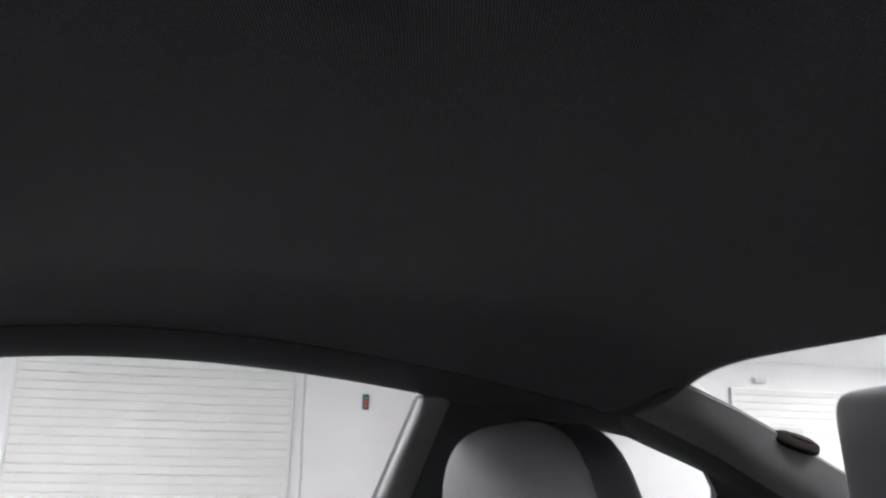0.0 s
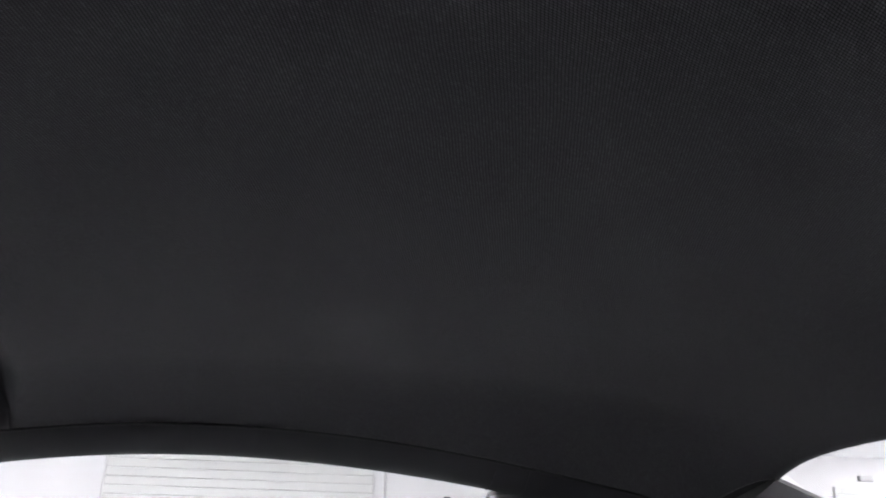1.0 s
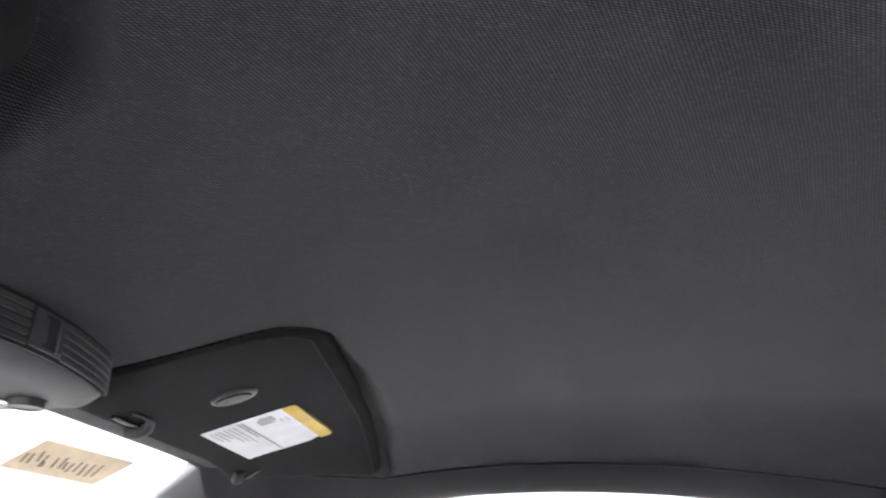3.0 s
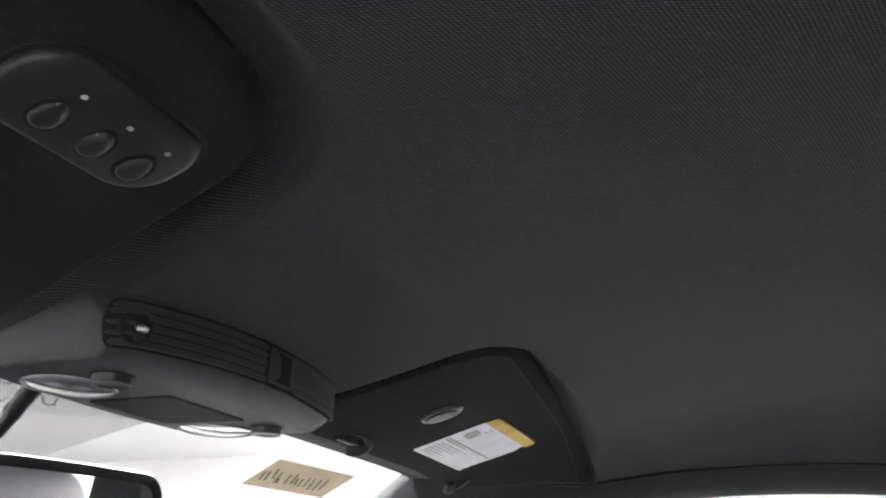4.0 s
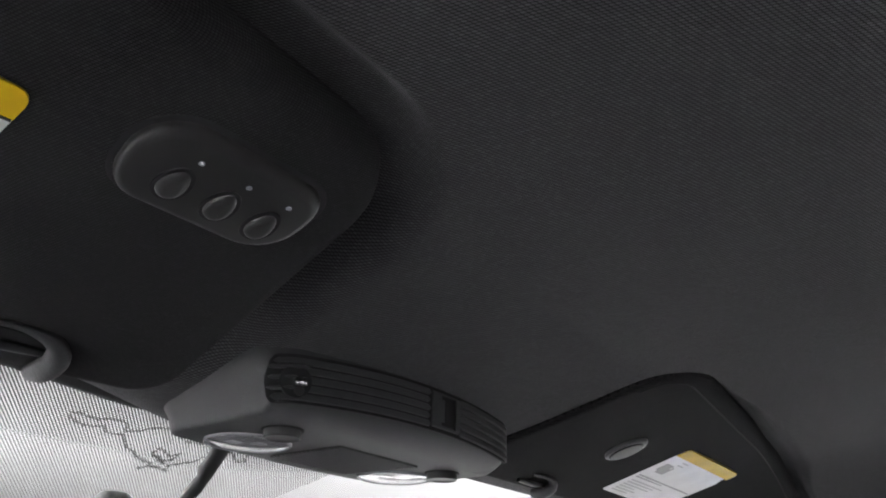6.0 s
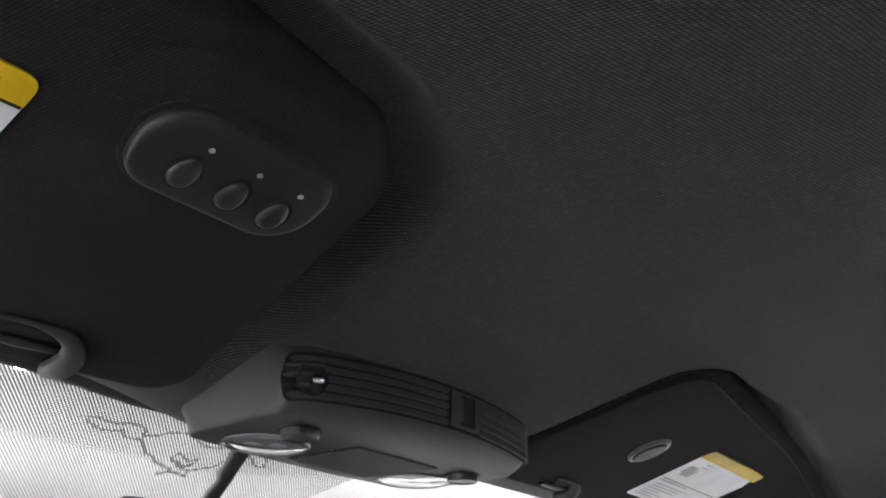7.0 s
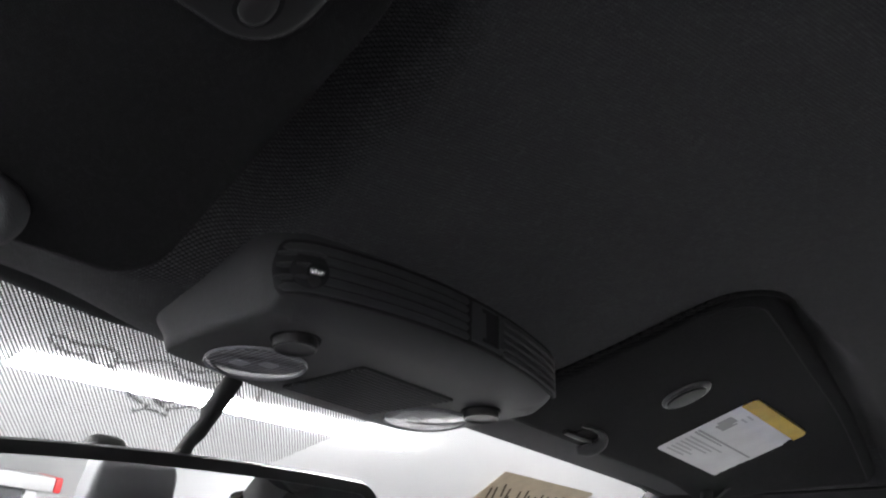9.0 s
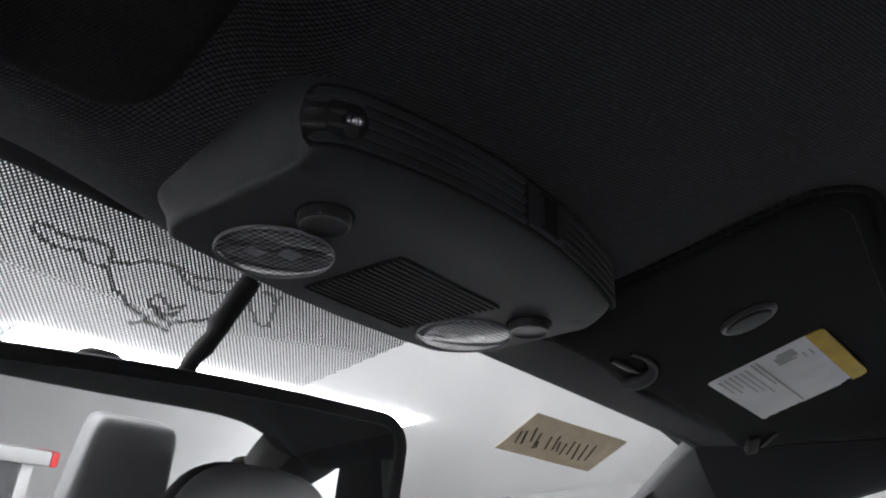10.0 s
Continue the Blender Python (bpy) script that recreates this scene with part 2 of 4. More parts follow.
def slab(rows, thick):
    """An open sheet (rows of points) given a thickness along the vector thick."""
    t = Vector(thick)
    bm = bmesh.new()
    lo = [[bm.verts.new(p) for p in r] for r in rows]
    hi = [[bm.verts.new(Vector(p) + t) for p in r] for r in rows]
    nr, nc = len(rows), len(rows[0])
    for i in range(nr - 1):
        for j in range(nc - 1):
            bm.faces.new((lo[i][j], lo[i][j + 1], lo[i + 1][j + 1], lo[i + 1][j]))
            bm.faces.new((hi[i][j], hi[i + 1][j], hi[i + 1][j + 1], hi[i][j + 1]))
    edge = [(0, j) for j in range(nc)] + [(i, nc - 1) for i in range(1, nr)] + [(nr - 1, j) for j in range(nc - 2, -1, -1)] + [(i, 0) for i in range(nr - 2, 0, -1)]
    for (a, b), (c, d) in zip(edge, edge[1:] + edge[:1]):
        bm.faces.new((lo[a][b], hi[a][b], hi[c][d], lo[c][d]))
    return bm


def box(x0, x1, y0, y1, z0, z1, bevel=0.0, seg=2):
    bm = bmesh.new()
    bmesh.ops.create_cube(bm, size=1.0)
    for v in bm.verts:
        v.co = Vector(((x0 + x1) / 2 + v.co.x * (x1 - x0), (y0 + y1) / 2 + v.co.y * (y1 - y0), (z0 + z1) / 2 + v.co.z * (z1 - z0)))
    if bevel:
        bmesh.ops.bevel(bm, geom=bm.edges[:], offset=bevel, segments=seg, profile=0.5, affect="EDGES")
    return bm


def moved(bm, m):
    bm.transform(m)
    return bm


def round_poly(corners, seg=8):
    """A convex outline with rounded corners, counter-clockwise or not as given: (x, y, radius)."""
    out = []
    n = len(corners)
    for i in range(n):
        p0, p, p1 = (Vector(corners[k % n][:2]) for k in (i - 1, i, i + 1))
        r = corners[i][2]
        a, b = (p0 - p).normalized(), (p1 - p).normalized()
        half = a.angle(b) / 2
        d = r / math.tan(half)
        c = p + (a + b).normalized() * (r / math.sin(half))
        s, e = p + a * d - c, p + b * d - c
        turn = s.angle_signed(e)
        for k in range(seg + 1):
            w = s.copy()
            w.rotate(Matrix.Rotation(-turn * k / seg, 2))
            out.append(c + w)
    return out


def offset(outline, d):
    """The closed outline moved outward by d (inward where d is negative)."""
    n = len(outline)
    area = sum(outline[i].x * outline[(i + 1) % n].y - outline[(i + 1) % n].x * outline[i].y for i in range(n))
    sign = 1 if area > 0 else -1
    out = []
    for i in range(n):
        t = (outline[(i + 1) % n] - outline[i - 1]).normalized()
        out.append(outline[i] + Vector((t.y, -t.x)) * d * sign)
    return out


def disc_rings(cx, cy, profile, n=40):
    return [[(cx + r * math.cos(2 * math.pi * i / n), cy + r * math.sin(2 * math.pi * i / n), z) for i in range(n)] for r, z in profile]


def tube(points, radii, n=10):
    pts = [Vector(p) for p in points]
    rings = []
    for i, p in enumerate(pts):
        t = (pts[min(i + 1, len(pts) - 1)] - pts[max(i - 1, 0)]).normalized()
        u = t.orthogonal().normalized() if i == 0 else (rings_u - t * rings_u.dot(t)).normalized()
        rings_u = u
        v = t.cross(u)
        r = radii[i] if isinstance(radii, (list, tuple)) else radii
        rings.append([p + (u * math.cos(a) + v * math.sin(a)) * r for a in (2 * math.pi * k / n for k in range(n))])
    return stack(rings)


def smooth01(t):
    t = max(0.0, min(1.0, t))
    return t * t * (3 - 2 * t)


def curve_at(keys, t):
    """Smooth value through (t, value) keys."""
    if t <= keys[0][0]:
        return keys[0][1]
    for i in range(len(keys) - 1):
        (a, va), (b, vb) = keys[i], keys[i + 1]
        if t <= b:
            pa, pb = keys[max(i - 1, 0)], keys[min(i + 2, len(keys) - 1)]
            ma = (vb - pa[1]) / (b - pa[0]) * (b - a)
            mb = (pb[1] - va) / (pb[0] - a) * (b - a)
            s = (t - a) / (b - a)
            return (2 * s**3 - 3 * s**2 + 1) * va + (s**3 - 2 * s**2 + s) * ma + (-2 * s**3 + 3 * s**2) * vb + (s**3 - s**2) * mb
    return keys[-1][1]


# ---- the car's roof: headliner, rails, pillars ----
def seam_z(y):
    u = max(y, -0.95) + 0.45
    return 1.192 + 0.043 * u - 0.328 * u * u - 0.172 * u**3


def window_z(y):
    u = y + 0.45
    return 1.172 + 0.046 * u - 0.296 * u * u - 0.198 * u**3


INNER_X = [(-1.0, 0.455), (-0.95, 0.464), (-0.90, 0.490), (-0.84, 0.5), (-0.2, 0.5), (-0.1, 0.495), (0.0, 0.476)]
FRONT_Z = [(-0.2, 1.178), (-0.1, 1.182), (0.0, 1.187)]
CROWN = [(-1.0, 1.168), (-0.95, 1.180), (-0.8, 1.222), (-0.6, 1.236), (-0.4, 1.237), (-0.25, 1.222), (-0.135, 1.1960), (-0.08, 1.1870), (-0.04, 1.1850), (0.0, 1.1895)]
# how far the headliner dips to meet the console
DIP = [(-0.22, 0.0), (-0.13, 0.0075), (-0.086, 0.0105), (-0.045, 0.021), (-0.022, 0.017), (-0.010, 0.006), (0.0, 0.0)]
GLASS_TOP = 1.187


def inner_z(y):
    if y > -0.2:
        return curve_at(FRONT_Z, y)
    return seam_z(y) + 0.046 * smooth01((-0.86 - y) / 0.09)


# visor plans: corners with radii, and the height of the lower face
DRIVER_PLAN = [(-0.1420, -0.0945, 0.020), (-0.1630, -0.2573, 0.038), (-0.46, -0.280, 0.04), (-0.45, -0.080, 0.02)]
PASSENGER_PLAN = [(0.100, -0.070, 0.022), (0.1280, -0.2370, 0.036), (0.480, -0.1955, 0.010), (0.408, -0.066, 0.022)]
# hollows in the headliner that take the visors
DRIVER_HOLLOW = DRIVER_PLAN
PASSENGER_HOLLOW = [(0.0965, -0.068, 0.015), (0.1240, -0.2410, 0.038), (0.515, -0.1930, 0.010), (0.515, -0.060, 0.010)]


def visor_z(x, y):
    lift = -0.012 if x < 0 else 0.008
    return 1.143 - 0.30 * y + lift - 0.035 * (max(0.0, abs(x) - 0.33) / 0.15) ** 2


def plan_distance(line, x, y):
    """How far outside a closed convex outline the places x (a row of them, at one y) lie (negative inside)."""
    best, left, right = np.full(len(x), 1.0), np.zeros(len(x), bool), np.zeros(len(x), bool)
    for (ax, ay), (bx, by) in zip(line, line[1:] + line[:1]):
        ux, uy, wx, wy = bx - ax, by - ay, x - ax, y - ay
        side = ux * wy - uy * wx > 0
        left |= side
        right |= ~side
        k = np.clip((wx * ux + wy * uy) / (ux * ux + uy * uy + 1e-12), 0.0, 1.0)
        best = np.minimum(best, np.hypot(wx - ux * k, wy - uy * k))
    return np.where(left & right, best, -best)


HOLLOWS = [[(p.x, p.y) for p in round_poly(plan, 14)] for plan in (DRIVER_HOLLOW, PASSENGER_HOLLOW)]


def ease(t):
    t = np.clip(t, 0.0, 1.0)
    return t * t * (3 - 2 * t)


def headliner_row(s, y):
    """The lower face of the headliner at the cross places s (-1 to 1), each with its y."""
    half = np.array([curve_at(INNER_X, v) for v in y])
    ze, zc = np.array([inner_z(v) for v in y]), np.array([curve_at(CROWN, v) for v in y])
    x, a = s * half, np.abs(s)
    rear = ease((-0.78 - y) / 0.17)
    cove = 0.34 * a**3 + 0.66 * np.maximum(0.0, (a - 0.76) / 0.24) ** 2
    dip = np.array([curve_at(DIP, v) for v in y]) * np.exp(-((np.abs(x) / 0.13) ** 4))
    return np.stack((x, y, ze + (zc - ze) * (1 - cove * (1 - rear) - a**10 * rear) - dip), axis=1)


def hollow(row, s, y):
    x = row[:, 0]
    d = plan_distance(HOLLOWS[0], x, y)
    wide = 0.014 + 0.030 * ease((y + 0.290) / 0.07)
    row[:, 2] += (0.013 + 0.013 * ease((y + 0.270) / 0.07)) * ease(1 - (d - 0.001) / wide)
    d = plan_distance(HOLLOWS[1], x, y)
    wide = 0.005 + 0.016 * ease((x - 0.16) / 0.14) * (1 - 0.6 * ease((x - 0.40) / 0.06))
    deep = 0.021 - 0.010 * ease((x - 0.25) / 0.10)
    row[:, 2] += deep * ease(1 - (d - 0.001) / wide) * (1 - ease((np.abs(s) - 0.96) / 0.04))


def rear_edge(s):
    return -0.949 - 0.045 * (1 - abs(s) ** 2.2)


def sheet(rows, thick):
    """A sheet from an array of rows of points, given a thickness upward: fast, for fine nets."""
    nr, nc = rows.shape[:2]
    lo = rows.reshape(-1, 3)
    pts = np.concatenate((lo, lo + np.array([0.0, 0.0, thick])))
    k = (np.arange(nr - 1)[:, None] * nc + np.arange(nc - 1)[None, :]).ravel()
    under = np.stack((k, k + 1, k + nc + 1, k + nc), axis=1)
    over = under[:, ::-1] + nr * nc
    e = np.concatenate((np.arange(nc), np.arange(1, nr) * nc + nc - 1, (nr - 1) * nc + np.arange(nc - 2, -1, -1), np.arange(nr - 2, 0, -1) * nc))
    f = np.roll(e, -1)
    rim = np.stack((e, e + nr * nc, f + nr * nc, f), axis=1)
    me = bpy.data.meshes.new("sheet")
    me.from_pydata(pts.tolist(), [], np.concatenate((under, over, rim)).tolist())
    me.update()
    return me


S = np.unique(np.concatenate((np.linspace(-1, -0.96, 12), np.linspace(-0.96, 0.16, 330), np.linspace(0.16, 0.62, 260), np.linspace(0.62, 1, 90))))
rows = []
for f in np.linspace(0, 1, 70)[:-1]:
    rows.append(headliner_row(S, np.array([rear_edge(v) for v in S]) * (1 - f) - 0.33 * f))
for y in np.concatenate((np.linspace(-0.33, -0.27, 48)[:-1], np.linspace(-0.27, -0.03, 260)[:-1], np.linspace(-0.03, 0, 26))):
    rows.append(headliner_row(S, np.full(len(S), y)))
    hollow(rows[-1], S, y)
liner = sheet(np.stack(rows), 0.012)
liner.shade_smooth()
liner.materials.append(HEADLINER)
tagged(new("ceiling_headliner", liner), "charcoal knitted cloth headliner under the car roof", "", "", "structure")

# added dark roll: stands in for the shaded crease round the passenger visor's hollow
crease_run = [p for p in offset(round_poly(PASSENGER_HOLLOW, 14), 0.0035) if p.y < -0.085 and p.x < 0.42]
crease_run = [a.lerp(b, k / 24) for a, b in zip(crease_run, crease_run[1:]) for k in range(24 if (b - a).length > 0.03 else 1)]
pts = []
for p in crease_run:
    q = headliner_row(np.array([p.x / curve_at(INNER_X, p.y)]), np.array([p.y]))[0]
    pts.append((q[0], q[1], q[2] + 0.0004))
structure("trim_visor_crease", tube(pts, [0.0006 + 0.0019 * math.sin(math.pi * min(1, max(0, 0.04 + 0.92 * k / (len(pts) - 1)))) ** 0.5 for k in range(len(pts))], 8), VISOR_CLOTH, "added dark roll standing in for the shaded crease beside the sun visor")

rows = []
for i in range(25):
    y = -1.0 + 1.03 * i / 24
    rows.append([(0.53 * s, y, curve_at(CROWN, min(y, 0)) + 0.05 - 0.03 * s**4 - max(0, y) * 0.5) for s in (k / 12 - 1 for k in range(25))])
structure("roof_panel", slab(rows, (0, 0, 0.004)), PAINT, "painted steel roof skin over the headliner")


def side_rail(sign):
    """Trim between headliner seam and window, running on down the windscreen pillar."""
    ys = [-0.95 + 0.95 * i / 60 for i in range(61)]
    inner = [Vector((curve_at(INNER_X, y), y, inner_z(y))) for y in ys]
    outer = [Vector((0.562, y, window_z(y) if y > -0.67 else window_z(-0.67) + (y + 0.67) * 0.16)) for y in ys]
    for k in range(1, 16):
        f = k / 15
        inner.append(Vector((0.476 + 0.40 * f * 0.62 + 0.016 * smooth01(5 * f), 0.62 * f, 1.187 - 0.31 * f)))
        outer.append(Vector((0.562 + 0.16 * f, 0.60 * f, window_z(0) - 0.26 * f)))
    rows = []
    for a, b in zip(inner, outer):
        out = Vector((0.35, 0.0, -1.0)).normalized()
        row = [a + Vector((0, 0, 0.006)), a + Vector((0.0005, 0, 0.0015)), a + Vector((0.002, 0, -0.0012))]
        for k in range(1, 9):
            f = k / 8
            row.append(a.lerp(b, f) + out * 0.010 * math.sin(math.pi * f) ** 0.8)
        row.append(b + Vector((0.006, 0, 0.004)))
        rows.append([Vector((p.x * sign, p.y, p.z)) for p in row])
    structure("trim_roof_rail", slab(rows[:61], (0.004 * sign, 0, 0.010)), TRIM, "dark plastic roof rail trim over the side window")
    structure("trim_windscreen_pillar", slab(rows[60:], (0.004 * sign, 0, 0.010)), PILLAR_TRIM, "dark grey plastic windscreen pillar trim")
    gap = [Vector((a.x * sign, a.y, a.z - 0.0008)) for a in inner[6:58]]
    structure("trim_headliner_seam", tube(gap, 0.0017, 6), DARK, "dark seam between headliner and roof rail")
    # butt joint across the rail
    row = rows[18]
    structure("trim_rail_joint", tube([p + Vector((0, 0, -0.0002)) for p in row[2:-1]], 0.0007, 6), DARK, "dark joint line across the roof rail")
    seal = []
    for b in outer[:61]:
        seal.append(Vector(((b.x + 0.005) * sign, b.y, b.z + 0.0045)))
    structure("trim_window_seal", tube(seal, 0.0045, 8), RUBBER, "black rubber seal along the window")


def pillar_rear(sign):
    # door pillar behind the front window
    rows = []
    for i in range(15):
        f = i / 14
        z = 1.150 - 0.35 * f
        y0 = -0.676 + 0.42 * (1.150 - z)
        rows.append([(sign * x, y, z) for x, y in ((0.575, y0), (0.566, y0 - 0.004), (0.556, y0 - 0.020), (0.553, y0 - 0.04), (0.553, y0 - 0.12), (0.578, -0.872 + 0.03 * f))])
    structure("trim_door_pillar", slab(rows, (0.02 * sign, 0, 0)), TRIM, "dark trim of the pillar behind the door")
    rows = []
    for i in range(15):
        f = i / 14
        z = 1.143 - 0.34 * f
        y0 = -0.674 + 0.42 * (1.150 - z)
        rows.append([(sign * x, y, z) for x, y in ((0.566, y0 - 0.002), (0.556, y0 - 0.006), (0.550, y0 - 0.014), (0.549, y0 - 0.028), (0.553, y0 - 0.036))])
    structure("trim_pillar_edge", slab(rows, (0.004 * sign, 0, 0)), GREY_TRIM, "grey plastic edge of the door pillar")
    # sail panel between quarter window and rear window
    upper = [(0.462, -0.945, 1.156), (0.482, -1.02, 1.134), (0.502, -1.093, 1.108), (0.520, -1.20, 1.061), (0.545, -1.38, 0.985), (0.57, -1.60, 0.90)]
    crease = [(0.500, -0.90, 1.128), (0.515, -0.96, 1.108), (0.530, -1.02, 1.087), (0.548, -1.12, 1.040), (0.572, -1.30, 0.96), (0.59, -1.52, 0.87)]
    lower = [(0.572, -0.84, 1.138), (0.592, -0.895, 1.128), (0.602, -0.975, 1.099), (0.604, -1.052, 1.070), (0.608, -1.066, 1.046), (0.614, -1.05, 0.84)]

    def fill(a, b, bulge):
        rows = []
        for p, q in zip(a, b):
            p, q = Vector(p), Vector(q)
            rows.append([Vector((sign * w.x, w.y, w.z)) for w in (p.lerp(q, k / 6) + Vector((-0.6, 0, -0.8)) * bulge * math.sin(math.pi * k / 6) for k in range(7))])
        return rows

    structure("trim_sail_panel", slab(fill(upper, crease, 0.006), (0.01 * sign, 0, 0.008)), GREY_TRIM, "grey sail panel beside the rear window")
    structure("trim_quarter_panel", slab(fill(crease, lower, 0.010), (0.012 * sign, 0, 0.006)), TRIM, "dark trim over the quarter window")
    # headliner fillet between rail and sail panel
    a = [(0.5, -0.70, seam_z(-0.70)), (0.5, -0.78, seam_z(-0.78)), (0.499, -0.84, seam_z(-0.84)), (0.490, -0.90, inner_z(-0.90))]
    b = [(0.56, -0.70, 1.140), (0.562, -0.78, 1.128), (0.564, -0.84, 1.130), (0.530, -0.90, 1.122)]
    structure("trim_rear_rail", slab(fill(a, b, 0.006), (0.004 * sign, 0, 0.012)), TRIM, "dark trim between roof rail and sail panel")


for sign in (1, -1):
    side_rail(sign)
    pillar_rear(sign)

# header trim over the windscreen, dipping where the console hangs
LIP_Y = [(-0.476, 0.0), (-0.18, 0.0), (-0.10, -0.0120), (-0.07, -0.0100), (0.07, -0.0100), (0.10, -0.0130), (0.18, -0.0150), (0.32, -0.0100), (0.476, 0.0)]
LIP_Z = [(-0.476, 1.187), (-0.18, 1.1865), (-0.10, 1.1780), (-0.07, 1.1830), (0.07, 1.1850), (0.10, 1.1850), (0.18, 1.1920), (0.32, 1.1910), (0.476, 1.187)]
rows = []
for i in range(81):
    x = 0.476 * (i / 40 - 1)
    y0, z0 = curve_at(LIP_Y, x), curve_at(LIP_Z, x)
    rows.append([(x, y0 - 0.012, z0 + 0.003), (x, y0 - 0.007, z0 - 0.0008), (x, y0 - 0.002, z0 - 0.0012), (x, y0 + 0.001, z0 + 0.0005), (x, y0 + 0.003, z0 + 0.005), (x, 0.003, max(z0, GLASS_TOP) + 0.006)])
structure("trim_windscreen_header", slab(rows, (0, 0, 0.006)), TRIM, "dark cloth edge over the windscreen")


# ---- glass ----
def ws_z(y):
    return GLASS_TOP - 0.5 * y


def pane(name, rows, thick, label):
    ob = structure(name, slab(rows, thick), GLASS, label, False)
    ob.visible_shadow = False
    return ob


pane("window_windscreen", [[((0.49 + 0.40 * y) * s, y, ws_z(y) + 0.001) for s in (-1, -0.5, 0, 0.5, 1)] for y in (-0.01, 0.2, 0.42, 0.64)], (0, 0.002, 0.004), "clear laminated windscreen glass")
pane("window_rear", [[((0.47 + 0.22 * f) * s, -0.955 - 0.04 * (1 - abs(s) ** 2) - 0.60 * f, (1.180 - 0.012 * abs(s) ** 2) - 0.29 * f) for s in (-1, -0.6, -0.2, 0.2, 0.6, 1)] for f in (0, 0.33, 0.66, 1)], (0, -0.002, 0.004), "clear heated rear window glass")
for sign in (1, -1):
    pane("window_door", [[(sign * (0.570 + 0.09 * g), -0.70 + 0.80 * f, 1.180 - 0.40 * g) for f in (0, 0.25, 0.5, 0.75, 1)] for g in (0, 0.5, 1)], (0.003 * sign, 0, 0), "clear side door glass, fully closed")
    pane("window_quarter", [[(sign * (0.604 + 0.02 * g), -0.84 - 0.36 * f, 1.130 - 0.30 * g) for f in (0, 0.5, 1)] for g in (0, 1)], (0.003 * sign, 0, 0), "small quarter window glass")

# ---- dotted enamel on the windscreen ----
STROKES = [
    [(-0.1192, 0.0212), (-0.1151, 0.0201), (-0.1093, 0.0214), (-0.1030, 0.0215), (-0.0955, 0.0192), (-0.0891, 0.0188), (-0.0840, 0.0215), (-0.0826, 0.0261)],
    [(-0.1201, 0.0235), (-0.1130, 0.0271), (-0.1073, 0.0283), (-0.1015, 0.0275), (-0.0963, 0.0257), (-0.0922, 0.0299), (-0.0865, 0.0303), (-0.0818, 0.0292)],
    [(-0.0826, 0.0261), (-0.0758, 0.0240), (-0.0692, 0.0194), (-0.0634, 0.0174), (-0.0562, 0.0170), (-0.0482, 0.0174), (-0.0413, 0.0180), (-0.0354, 0.0153), (-0.0258, 0.0129)],
    [(-0.0562, 0.0170), (-0.0460, 0.0220), (-0.0398, 0.0238), (-0.0307, 0.0229), (-0.0246, 0.0202)],
    [(-0.0818, 0.0292), (-0.0765, 0.0339), (-0.0726, 0.0383), (-0.0667, 0.0405), (-0.0596, 0.0450), (-0.0531, 0.0469), (-0.0478, 0.0478)],
    [(-0.0533, 0.0385), (-0.0527, 0.0341), (-0.0477, 0.0350), (-0.0422, 0.0388), (-0.0369, 0.0354), (-0.0371, 0.0414), (-0.0414, 0.0440), (-0.0488, 0.0404)],
    [(-0.0527, 0.0538), (-0.0463, 0.0499), (-0.0396, 0.0504), (-0.0336, 0.0520), (-0.0359, 0.0469), (-0.0443, 0.0444), (-0.0522, 0.0400)],
    [(-0.0347, 0.0464), (-0.0280, 0.0424), (-0.0215, 0.0381), (-0.0202, 0.0335)],
    [(-0.0089, 0.0214), (-0.0001, 0.0280), (0.0062, 0.0317), (0.0109, 0.0298), (0.0071, 0.0229), (0.0032, 0.0162), (0.0023, 0.0116)],
    [(-0.0074, 0.0126), (-0.0035, 0.0121), (0.0043, 0.0157)],
]


def stroke_distance(x, y):
    best = 1.0
    for st in STROKES:
        for (ax, ay), (bx, by) in zip(st, st[1:]):
            ux, uy = bx - ax, by - ay
            k = max(0.0, min(1.0, ((x - ax) * ux + (y - ay) * uy) / (ux * ux + uy * uy)))
            best = min(best, math.hypot(x - ax - ux * k, y - ay - uy * k))
    return best


